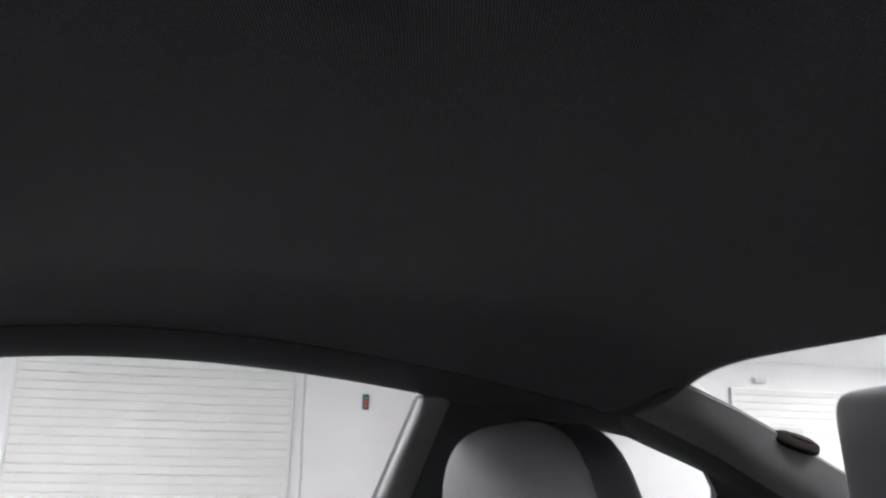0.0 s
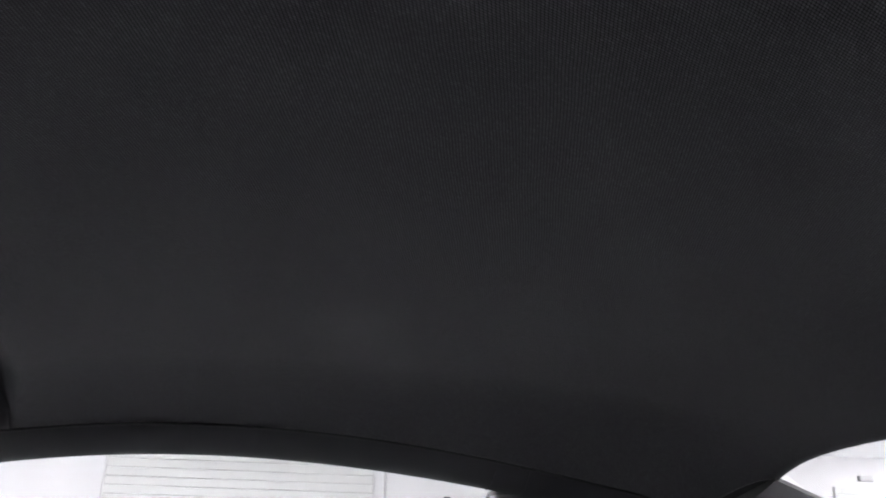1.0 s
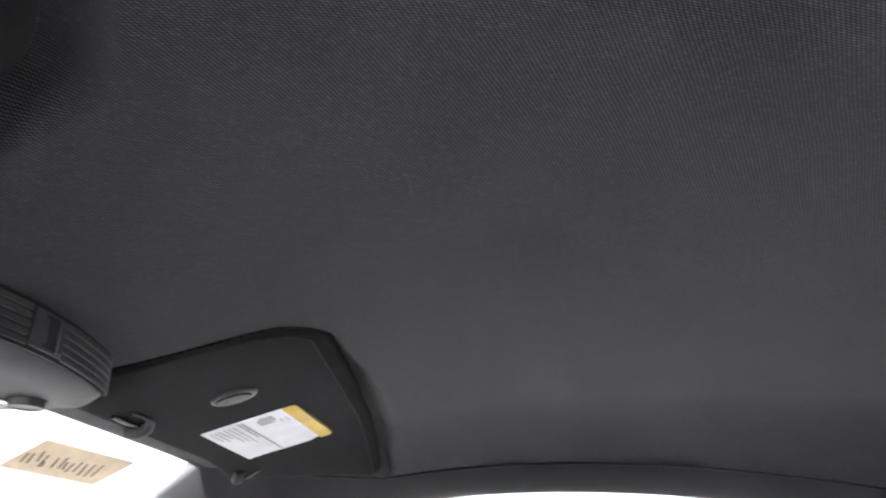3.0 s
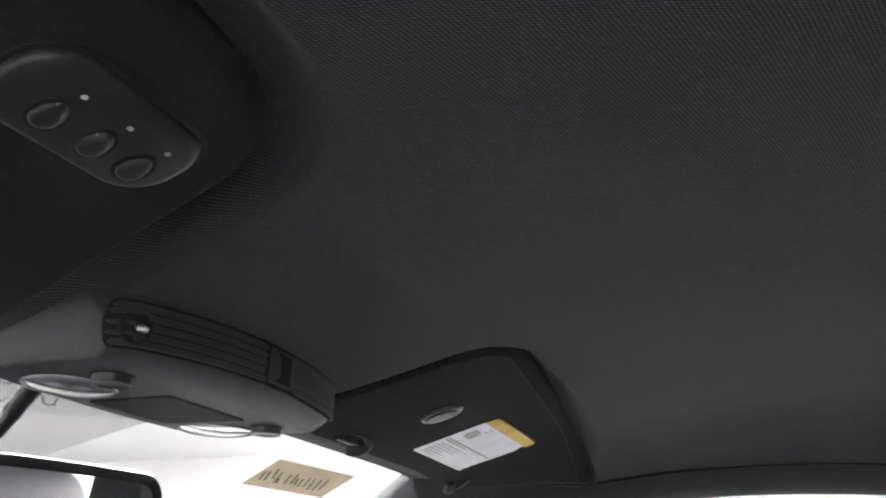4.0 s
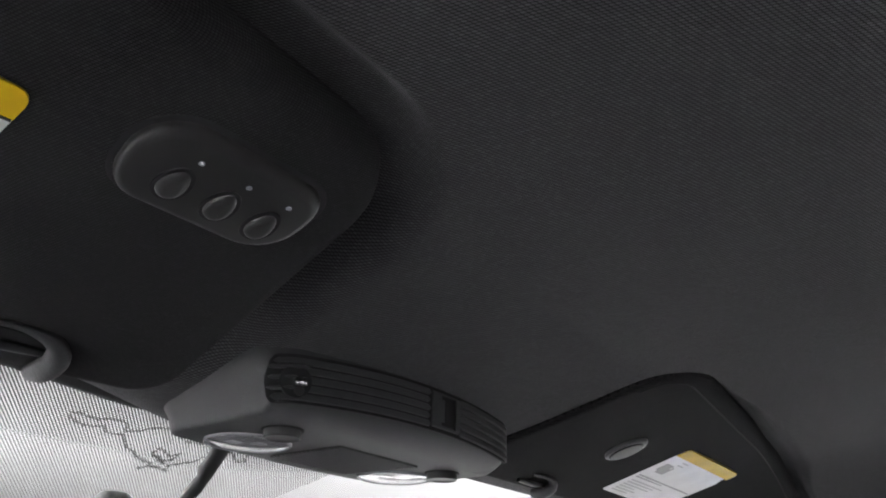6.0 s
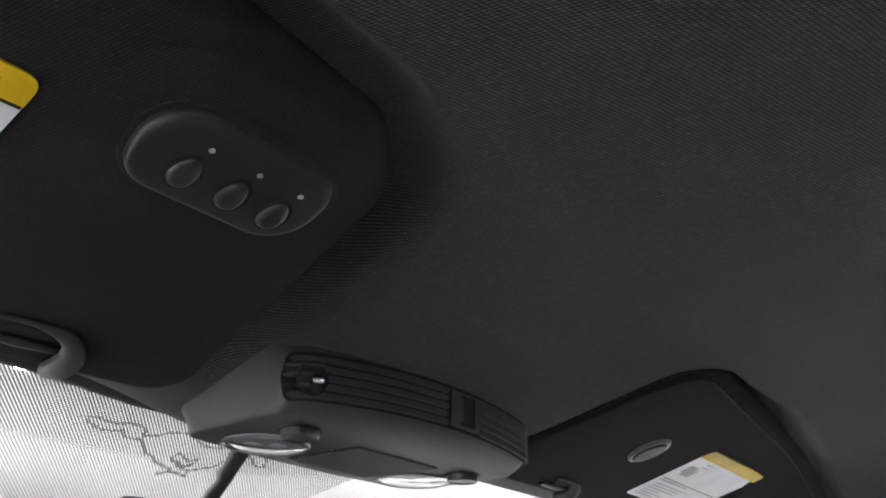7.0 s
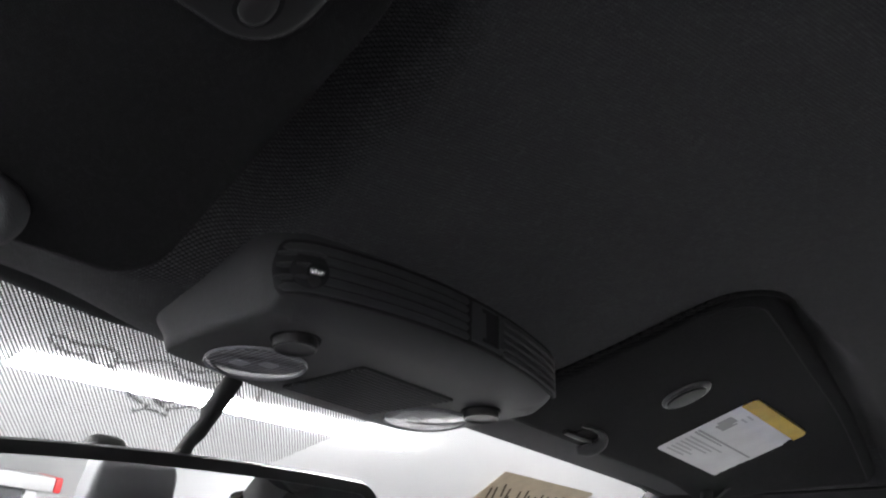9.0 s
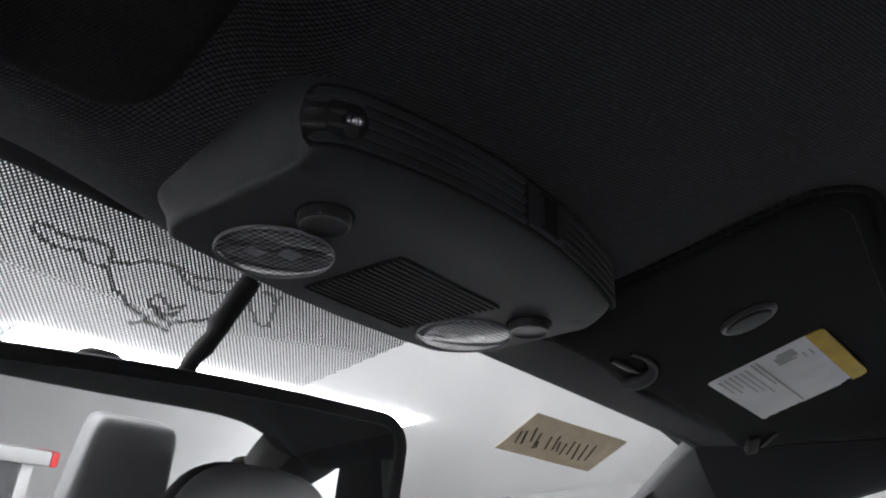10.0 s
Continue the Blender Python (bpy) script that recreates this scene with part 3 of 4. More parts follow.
PITCH = 0.0023
bm = bmesh.new()
for row in range(int(0.134 / (PITCH * 0.5))):
    y = -0.009 + row * PITCH * 0.5
    cover = min(0.84, 0.80 - 7.0 * y) if y < 0.07 else max(0.10, 0.31 - 4.0 * (y - 0.07))
    right = 0.102 - 0.64 * y
    k0 = int(-0.30 / PITCH)
    for k in range(k0, int(right / PITCH) + 1):
        x = (k + 0.5 * (row % 2)) * PITCH
        if x > right:
            continue
        fade = smooth01((right - x) / 0.10)
        c = cover * (0.8 + 0.2 * fade)
        z = ws_z(y) - 0.0006
        area = PITCH * PITCH * 0.5
        if stroke_distance(x, y) < 0.0009:
            c = max(c, 0.90)
        if c > 0.5:
            # a black lozenge with a round hole
            r = math.sqrt((1 - c) * area / math.pi)
            h = PITCH * 0.5
            o = [bm.verts.new((x + dx * h, y + dy * h, ws_z(y + dy * h) - 0.0006)) for dx, dy in ((1, 0), (0.5, 0.5), (0, 1), (-0.5, 0.5), (-1, 0), (-0.5, -0.5), (0, -1), (0.5, -0.5))]
            q = [bm.verts.new((x + r * math.cos(a), y + r * math.sin(a), ws_z(y + r * math.sin(a)) - 0.0006)) for a in (math.pi / 4 * i for i in range(8))]
            for i in range(8):
                j = (i + 1) % 8
                bm.faces.new((o[i], o[j], q[j], q[i]))
        else:
            r = math.sqrt(c * area / math.pi)
            q = [bm.verts.new((x + r * math.cos(a), y + r * math.sin(a), ws_z(y + r * math.sin(a)) - 0.0006)) for a in (math.pi / 4 * i for i in range(8))]
            bm.faces.new(q)
me = bpy.data.meshes.new("windscreen_dots")
bm.to_mesh(me)
bm.free()
me.materials.append(FRIT)
tagged(new("windscreen_dots", me), "black dotted enamel print on the windscreen with a faint line drawing", "enamel print", "", "stuff")


# black enamel that rounds the windscreen's upper corners
for sign in (1, -1):
    inner = round_poly([(0.36, -0.012, 0.01), (0.497, 0.003, 0.028), (0.522, 0.14, 0.01), (0.36, 0.14, 0.01)], 10)[11:23]
    inner = [Vector((0.40, -0.006))] + inner
    outer = [Vector((0.40, -0.012))] + [p + Vector((0.05, -0.012)) for p in inner[1:-1]] + [inner[-1] + Vector((0.05, 0.0))]
    rows = [[(sign * p.x, p.y, ws_z(p.y) - 0.0008) for p in (a, a.lerp(b, 0.5), b)] for a, b in zip(inner, outer)]
    structure("trim_windscreen_corner", slab(rows, (0, 0, 0.0004)), FRIT, "black enamel rounding the windscreen corner")

# ---- paper tag on the windscreen ----
def on_glass(bm, x, y, turn, drop=0.0035):
    slope = math.degrees(math.atan(-0.5))
    return moved(bm, pose(x, y, ws_z(y) - drop) @ pose(0, 0, 0, slope, 0, 0) @ pose(0, 0, 0, 0, 0, turn))


tag = thing("paper_tag", (0.316, 0.040, ws_z(0.040)), "brown paper tag with faded marks stuck to the windscreen", "paper tag")
part("sheet", on_glass(box(-0.0650, 0.0635, -0.0225, 0.0215, -0.0002, 0.0002), 0.316, 0.0375, -2.0), TAG, tag, "", False)
# faded marks, as plain slanting bars: place, length and lean
for x, y, n, lean in ((-0.056, 0.004, 0.015, 62), (-0.050, 0.003, 0.017, 58), (-0.044, -0.002, 0.018, 56), (-0.034, 0.003, 0.020, 62), (-0.029, 0.007, 0.009, 55), (-0.020, 0.002, 0.017, 60),
                      (-0.012, 0.000, 0.019, 60), (-0.005, 0.003, 0.014, 52), (0.003, 0.004, 0.015, 64), (0.010, 0.001, 0.018, 62), (0.020, 0.003, 0.022, 56), (0.029, 0.002, 0.022, 62), (0.038, 0.000, 0.021, 66)):
    part("mark", on_glass(moved(box(-n / 2, n / 2, -0.0010, 0.0010, -0.0001, 0.0001), pose(x, y, 0, 0, 0, lean)), 0.316, 0.0375, -2.0, 0.0040), TAG_INK, tag, "", False)


# ---- sun visors ----
def visor_face(x, y, drop=0.0):
    return Vector((x, y, visor_z(x, y) - drop))


def visor_body(plan):
    line = round_poly(plan, 10)
    # finer along the straight runs
    fine = []
    for i, p in enumerate(line):
        q = line[(i + 1) % len(line)]
        n = max(1, int((q - p).length / 0.012))
        fine += [p.lerp(q, k / n) for k in range(n)]
    thick, r = 0.017, 0.007
    rings = []
    for k in range(5):
        a = math.pi / 2 * k / 4
        rings.append((-r * (1 - math.sin(a)), thick - r + r * math.cos(a)))
    for k in range(5):
        a = math.pi / 2 * k / 4
        rings.append((-r * (1 - math.cos(a)), r - r * math.sin(a)))
    rings = [[Vector((p.x, p.y, visor_z(p.x, p.y) + h)) for p in offset(fine, d)] for d, h in rings]
    bm = stack(rings, False, False)
    # both faces as nets towards the middle
    bm.verts.ensure_lookup_table()
    n = len(fine)
    ends = [[bm.verts[base + i] for i in range(n)] for base in (0, (len(rings) - 1) * n)]
    for ring, h in zip(ends, (thick, 0.0)):
        cx, cy = sum(p.x for p in fine) / n, sum(p.y for p in fine) / n
        for f in (0.8, 0.55, 0.3):
            nxt = []
            for p in ring_plan(fine, cx, cy, f, -r):
                nxt.append(bm.verts.new((p.x, p.y, visor_z(p.x, p.y) + h)))
            for i in range(n):
                j = (i + 1) % n
                bm.faces.new((ring[i], ring[j], nxt[j], nxt[i]))
            ring = nxt
        bm.faces.new(ring)
    return bm


def ring_plan(fine, cx, cy, f, inset):
    c = Vector((cx, cy))
    return [c + (p - c) * f for p in offset(fine, inset)]


def edge_seam(parent, plan, keep):
    """Stitched seam just inside the visor's edge, where keep(x, y) holds."""
    run = [p for p in offset(round_poly(plan, 10), -0.0075) if keep(p.x, p.y)]
    fine = []
    for p, q in zip(run, run[1:]):
        n = max(1, int((q - p).length / 0.008))
        fine += [p.lerp(q, k / n) for k in range(n)]
    part("edge_seam", tube([visor_face(p.x, p.y, 0.0001) for p in fine + run[-1:]], 0.0006, 6), DARK, parent, "dark seam along the visor edge")


def face_slab(outline, lift, thick, edge=0.0015, steps=3):
    """A thin rounded plate lying on the visor's lower face."""
    rings = [[visor_face(p.x, p.y, -0.001) for p in outline]]
    for k in range(steps + 1):
        a = math.pi / 2 * k / steps
        rings.append([visor_face(p.x, p.y, lift + thick - edge + edge * math.sin(a)) for p in offset(outline, -edge * (1 - math.cos(a)))])
    return stack(rings)


def warning_label(parent, x0, x1, y0, y1, flip):
    """Printed label: yellow head at the rear edge, grey print below it."""
    part("label_sheet", face_slab(round_poly([(x0, y1, 0.003), (x0, y0, 0.005), (x1, y0, 0.005), (x1, y1, 0.003)], 4), 0.0, 0.0004, 0.0001, 1), PAPER, parent, "white warning label", False)
    yh = y0 + 0.0112
    part("label_head", face_slab(round_poly([(x0, yh, 0.0005), (x0, y0, 0.005), (x1, y0, 0.005), (x1, yh, 0.0005)], 4), 0.0, 0.0008, 0.0001, 1), YELLOW, parent, "yellow head of the label", False)

    def bar(xa, xb, ya, yb, m):
        part("print_bar", face_slab([Vector((xa, ya)), Vector((xb, ya)), Vector((xb, yb)), Vector((xa, yb))], 0.0, 0.0011, 0.0001, 1), m, parent, "", False)

    w, v = x1 - x0, y1 - yh
    for a, b, lo, hi in ((0.10, 0.22, 0.003, 0.0066), (0.30, 0.86, 0.0026, 0.0042), (0.30, 0.80, 0.0056, 0.0072)):
        bar(x1 - b * w, x1 - a * w, y0 + lo, y0 + hi, HEAD_PRINT)
    for a, b, lo, hi in ((0.08, 0.20, 0.17, 0.33), (0.12, 0.33, 0.24, 0.38), (0.22, 0.36, 0.20, 0.27)):
        bar(x0 + a * w, x0 + b * w, yh + lo * v, yh + hi * v, DARK_PRINT)
    rnd = random.Random(4)
    for k in range(6):
        bar(x0 + (0.42 if k > 1 else 0.20) * w, x0 + rnd.uniform(0.80, 0.93) * w, yh + (0.05 + 0.068 * k) * v, yh + (0.05 + 0.068 * k) * v + 0.0016, GREY_PRINT)
    for k in range(2):
        bar(x0 + 0.04 * w, x0 + (0.95 - 0.1 * k) * w, yh + (0.505 + 0.045 * k) * v, yh + (0.505 + 0.045 * k) * v + 0.0013, DARK_PRINT)
    for k in range(6):
        bar(x0 + 0.07 * w, x0 + rnd.uniform(0.70, 0.90) * w, yh + (0.63 + 0.055 * k) * v, yh + (0.63 + 0.055 * k) * v + 0.0015, GREY_PRINT)


driver = thing("sun_visor", (-0.31, -0.17, visor_z(-0.31, -0.17)), "black cloth sun visor with three-button remote panel, folded up", "sun visor", "sun visors")
part("body", visor_body(DRIVER_PLAN), VISOR_CLOTH, driver)
PANEL = [(-0.2440, -0.2030, 0.013), (-0.2505, -0.2378, 0.016), (-0.1800, -0.2372, 0.012), (-0.1770, -0.2035, 0.017)]
panel = part("remote_panel", face_slab(round_poly(PANEL, 8), 0.0, 0.0044, 0.0034, 5), PANEL_SKIN, driver, "satin black remote panel with three buttons")
# near-black sheet painting the shadow in the gap round the panel
part("panel_gap_shade", face_slab(offset(round_poly(PANEL, 8), 0.0022), 0.0, 0.0003, 0.0002, 1), DARK, driver)
for x in (-0.2280, -0.2100, -0.1930):
    e = [Vector((x + 0.0047 * math.cos(a) * (1 + 0.16 * math.sin(a)), -0.2172 + 0.0064 * math.sin(a))) for a in (2 * math.pi * k / 28 for k in range(28))]
    part("button_gap", face_slab(offset(e, 0.0013), 0.0038, 0.0010, 0.0002, 1), DARK, panel)
    part("remote_button", face_slab(e, 0.0038, 0.0028, 0.0026, 6), PANEL_SKIN, panel, "oval black push button")
for x in (-0.2270, -0.2085, -0.1915):
    part("indicator", moved(stack(disc_rings(0, 0, [(0.0010, 0.001), (0.0010, -0.0001), (0.0006, -0.0003)], 14)), Matrix.Translation(visor_face(x, -0.2288, 0.0046))), LED, panel, "tiny pale indicator light")
warning_label(driver, -0.375, -0.2745, -0.2195, -0.145, True)
for xa, xb, ya, yb in ((-0.3745, -0.2750, -0.2086, -0.2078), (-0.292, -0.284, -0.2150, -0.2125)):
    part("print_rule", face_slab([Vector((xa, ya)), Vector((xb, ya)), Vector((xb, yb)), Vector((xa, yb))], 0.0, 0.0012, 0.0001, 1), INK, driver, "", False)


def visor_clip(parent, x, y, k):
    """The notch at the front edge with the clip that holds the visor's rod."""
    hole = round_poly([(x - 0.020 * k, y + 0.003 * k, 0.004), (x - 0.020 * k, y - 0.010 * k, 0.005), (x + 0.008 * k, y - 0.012 * k, 0.006), (x + 0.006 * k, y + 0.003 * k, 0.004)], 6)
    part("clip_recess", face_slab(hole, 0.0, 0.0006, 0.0002, 1), DARK, parent, "dark recess of the visor clip")
    keys = ((-0.026, -0.0125, 0.0005, 0.0010), (-0.010, -0.0145, 0.001, 0.0015), (0.002, -0.0135, 0.0025, 0.0032), (0.0080, -0.0075, 0.004, 0.0050), (0.0085, 0.002, 0.004, 0.0052), (0.0065, 0.010, 0.002, 0.0036))
    pts, wide = [], []
    for i in range(31):
        u = 5 * i / 30
        dx, dy, drop, w = (curve_at([(j, key[c]) for j, key in enumerate(keys)], u) for c in range(4))
        pts.append(visor_face(x + dx * k, y + dy * k, drop))
        wide.append(w * k)
    part("clip_surround", tube(pts, wide, 14), PLASTIC, parent, "rounded plastic clip surround")
    rod = [visor_face(x - 0.032 * k, y - 0.002 * k, 0.001), visor_face(x - 0.012 * k, y - 0.003 * k, 0.002), visor_face(x + 0.004 * k, y - 0.003 * k, 0.001)]
    part("rod", tube(rod, [w * k for w in (0.0018, 0.0022, 0.0018)], 10), SMOOTH, parent, "black plastic visor rod")


visor_clip(driver, -0.209, -0.107, 1.0)

passenger = thing("sun_visor", (0.31, -0.15, visor_z(0.31, -0.15)), "black cloth sun visor with white label, folded against the headliner", "sun visor", "sun visors")
part("body", visor_body(PASSENGER_PLAN), VISOR_CLOTH, passenger)
edge_seam(passenger, PASSENGER_PLAN, lambda x, y: y < -0.15)
warning_label(passenger, 0.2715, 0.3735, -0.1755, -0.0985, True)
E_ = [Vector((0.2105 + 0.0125 * math.cos(a), -0.1515 + 0.0165 * math.sin(a))) for a in (2 * math.pi * k / 40 for k in range(40))]
part("lens_ring", face_slab(E_, 0.0, 0.0026, 0.0020, 4), mat("clear_lens_ring", (0.05, 0.05, 0.054), 0.38), passenger, "raised ring round the visor lens")
part("lens", face_slab(offset(E_, -0.0030), 0.0022, 0.0016, 0.0012, 4), mat("smoked_lens", (0.022, 0.022, 0.024), 0.5, 0, 0.25), passenger, "small oval smoked lens")
visor_clip(passenger, 0.203, -0.080, 0.92)
part("hinge_bracket", moved(box(-0.011, 0.011, -0.005, 0.005, -0.004, 0.004, 0.003), Matrix.Translation(visor_face(0.399, -0.079, 0.001)) @ pose(0, 0, 0, -16, 20, 30)), RUBBER, passenger, "black plastic hinge bracket")
part("hinge_slot", moved(box(-0.010, 0.010, -0.004, 0.003, -0.0006, 0.0006), Matrix.Translation(visor_face(0.404, -0.090, 0.001)) @ pose(0, 0, 0, -16, 20, 60)), DARK, passenger)


# ---- overhead console ----
CON_BOTTOM = 1.1600


def console_outline():
    """Plan of the console: its points, and the outward way at each."""
    line = round_poly([(0.094, -0.036, 0.028), (-0.110, -0.041, 0.015), (-0.110, -0.131, 0.017), (0.092, -0.131, 0.020)], 14)
    fine = []
    for i, p in enumerate(line):
        q = line[(i + 1) % len(line)]
        n = max(1, int((q - p).length / 0.0015))
        fine += [p.lerp(q, k / n) for k in range(n)]
    out = []
    for p in fine:
        bow = 1 - min(1, ((p.x + 0.009) / 0.101) ** 2)
        back, front = smooth01((-0.09 - p.y) / 0.04), smooth01((p.y + 0.075) / 0.03)
        out.append(Vector((p.x, p.y - 0.013 * back * bow + 0.008 * front * bow)))
    return out, [(b - a).normalized() for a, b in zip(out, offset(out, 0.001))]


CON, CON_OUT = console_outline()


def console_ring(level, inset):
    """A loop round the console: level(p, back) and inset(back), where back is 1 on the rear face and 0 at the sides."""
    ring = []
    for p, n in zip(CON, CON_OUT):
        back = smooth01((-n.y - 0.35) / 0.55)
        q = p - n * inset(back, max(0.0, abs(n.x)))
        ring.append((q.x, q.y, level(p, back)))
    return ring


def console_housing():
    rings = [
        console_ring(lambda p, b: 1.208 - 0.12 * max(0, p.y + 0.14), lambda b, a: 0.0012),
        console_ring(lambda p, b: 1.1925 - 0.20 * max(0, p.y + 0.13), lambda b, a: 0.0004),
        console_ring(lambda p, b: 1.1890 - 0.20 * max(0, p.y + 0.13), lambda b, a: 0.0),
        console_ring(lambda p, b: 1.1720 - 0.05 * max(0, p.y + 0.13), lambda b, a: 0.0045 * a * (1 - b)),
    ]
    for k in range(9):
        t = math.pi / 2 * k / 8
        rings.append(console_ring(lambda p, b: CON_BOTTOM + (0.0042 + 0.0066 * b) * (1 - math.sin(t)), lambda b, a: 0.0070 * a * (1 - b) + (0.0034 + 0.0200 * b) * (1 - math.cos(t))))
    return stack(rings, False, True)


console = thing("overhead_console", (0, -0.085, 1.20), "black plastic overhead console with two map lamps and ribbed vent", "overhead console")
part("housing", console_housing(), PLASTIC, console)

# the vent wraps the rear face: places along it by the way s from its end on the driver's side
REAR = [(p, n) for p, n in zip(CON, CON_OUT) if p.y < -0.1235]
REAR_WAY = [0.0]
for (p, _), (q, _) in zip(REAR, REAR[1:]):
    REAR_WAY.append(REAR_WAY[-1] + (q - p).length)
REAR_END = REAR_WAY[-1]


def rear_at(s, out):
    i = max(0, min(len(REAR) - 2, int(np.searchsorted(REAR_WAY, s)) - 1))
    f = (s - REAR_WAY[i]) / (REAR_WAY[i + 1] - REAR_WAY[i])
    return REAR[i][0].lerp(REAR[i + 1][0], f) + REAR[i][1].lerp(REAR[i + 1][1], f).normalized() * out


def rear_way(x):
    return min(zip(REAR_WAY, REAR), key=lambda e: abs(e[1][0].x - x))[0]


def vent_z(x):
    """Middle height of the vent, which arches with the roof."""
    return 1.1796 - 0.0042 * (x / 0.1) ** 2


VH = 0.0112


def bar(s0, s1, lo, hi, inner, outer, r, round_end=0.0):
    """A rounded bar along the rear face between two ways, from lo to hi about the vent's middle."""
    n = max(4, int((s1 - s0) / 0.0018))
    rings = []
    for k in range(n + 1):
        s = s0 + (s1 - s0) * k / n
        a, b = rear_at(s, inner), rear_at(s, outer)
        z = vent_z(a.x)
        d = min(s - s0, s1 - s)
        shrink = 1.0 if d >= round_end else math.sqrt(max(0.02, 1 - (1 - d / round_end) ** 2))
        mid, half = (lo + hi) / 2, (hi - lo) / 2 * shrink
        l, h, w = z + mid - half, z + mid + half, (b - a).normalized() * r
        q = min(r, half * 0.6)
        rings.append([(a.x, a.y, l), (b.x - w.x, b.y - w.y, l), (b.x, b.y, l + q), (b.x, b.y, h - q), (b.x - w.x, b.y - w.y, h), (a.x, a.y, h)])
    return stack(rings)


WAY_A, WAY_B = 0.0010, REAR_END - 0.0070
SW = rear_way(-0.0965)
LATCH_A, LATCH_B = rear_way(-0.0085), rear_way(0.0165)
part("vent_backing", bar(WAY_A - 0.0006, WAY_B, -VH - 0.0007, VH + 0.0005, -0.001, 0.0004, 0.0001, 0.005), DARK, console, "dark slotted backing of the rear vent")
for k in range(5):
    z = -VH + 0.0007 + 0.00428 * k
    start = WAY_A + 0.0030 if k in (0, 4) else SW + 0.0030
    part("vent_slat", bar(start, LATCH_A - 0.0008 * (k % 2), z, z + 0.0034, -0.0005, 0.0011, 0.0005, 0.0012), PLASTIC, console)
    part("vent_slat", bar(LATCH_B + 0.0008, WAY_B - 0.0006, z, z + 0.0035, -0.0005, 0.0015, 0.0006, 0.0010), PLASTIC, console)
part("latch_frame", bar(LATCH_A + 0.0012, LATCH_B, -0.0098, 0.0098, -0.0005, 0.0013, 0.0006), PLASTIC, console, "raised latch frame in the vent")
for lo, hi, a, b in ((-0.0078, 0.0078, 0.0036, 0.0128), (0.0062, 0.0082, 0.0004, 0.0128), (-0.0082, -0.0062, 0.0004, 0.0128)):
    part("latch_slot", bar(rear_way(a), rear_way(b), lo, hi, 0.0, 0.0016, 0.0002), DARK, console)
part("latch_lever", bar(rear_way(0.0130), LATCH_B, -0.0088, 0.0088, 0.0, 0.0026, 0.0009), PLASTIC, console)

# round sensor behind the vent's first bars
p = rear_at(SW, 0.0)
out = (rear_at(SW, 0.01) - p).normalized().to_3d()
seat_at = Vector((p.x, p.y, vent_z(p.x) - 0.0016))
turn = Vector((0, 0, 1)).rotation_difference(out).to_matrix().to_4x4()
part("sensor_well", moved(stack(disc_rings(0, 0, [(0.0078, -0.001), (0.0078, 0.0013), (0.0072, 0.0016)], 32)), Matrix.Translation(seat_at) @ turn), DARK, console)
# a short ridged barrel lying along the vent
along = Vector((-out.y, out.x, 0))
spool = []
for k in range(13):
    f = k / 12
    r = (0.0029 if k % 2 else 0.0024) * math.sqrt(max(0.05, 1 - (2 * f - 1) ** 4))
    c = seat_at + out * 0.0016 + along * (0.0072 * f - 0.0012)
    spool.append([c + Vector((0, 0, 1)) * r * math.sin(g) + out * r * math.cos(g) for g in (2 * math.pi * j / 16 for j in range(16))])
part("sensor", stack(spool), mat("sensor_lens", (0.30, 0.30, 0.31), 0.2, 0.8), console, "small bright ridged lens in the end of the vent")
part("sensor_seat", moved(stack(disc_rings(0, -0.0046, [(0.0026, 0.0), (0.0026, 0.0017), (0.0020, 0.0021)], 20)), Matrix.Translation(seat_at) @ turn), PANEL_SKIN, console, "grey seat under the lens")
for z, end in ((-0.0048, 0.0), (0.0003, 0.0016), (0.0054, 0.006)):
    part("vent_fin", bar(WAY_A + 0.0012, SW + end, z - 0.0009, z + 0.0009, 0.0, 0.0024, 0.0006, 0.0010), PLASTIC, console)

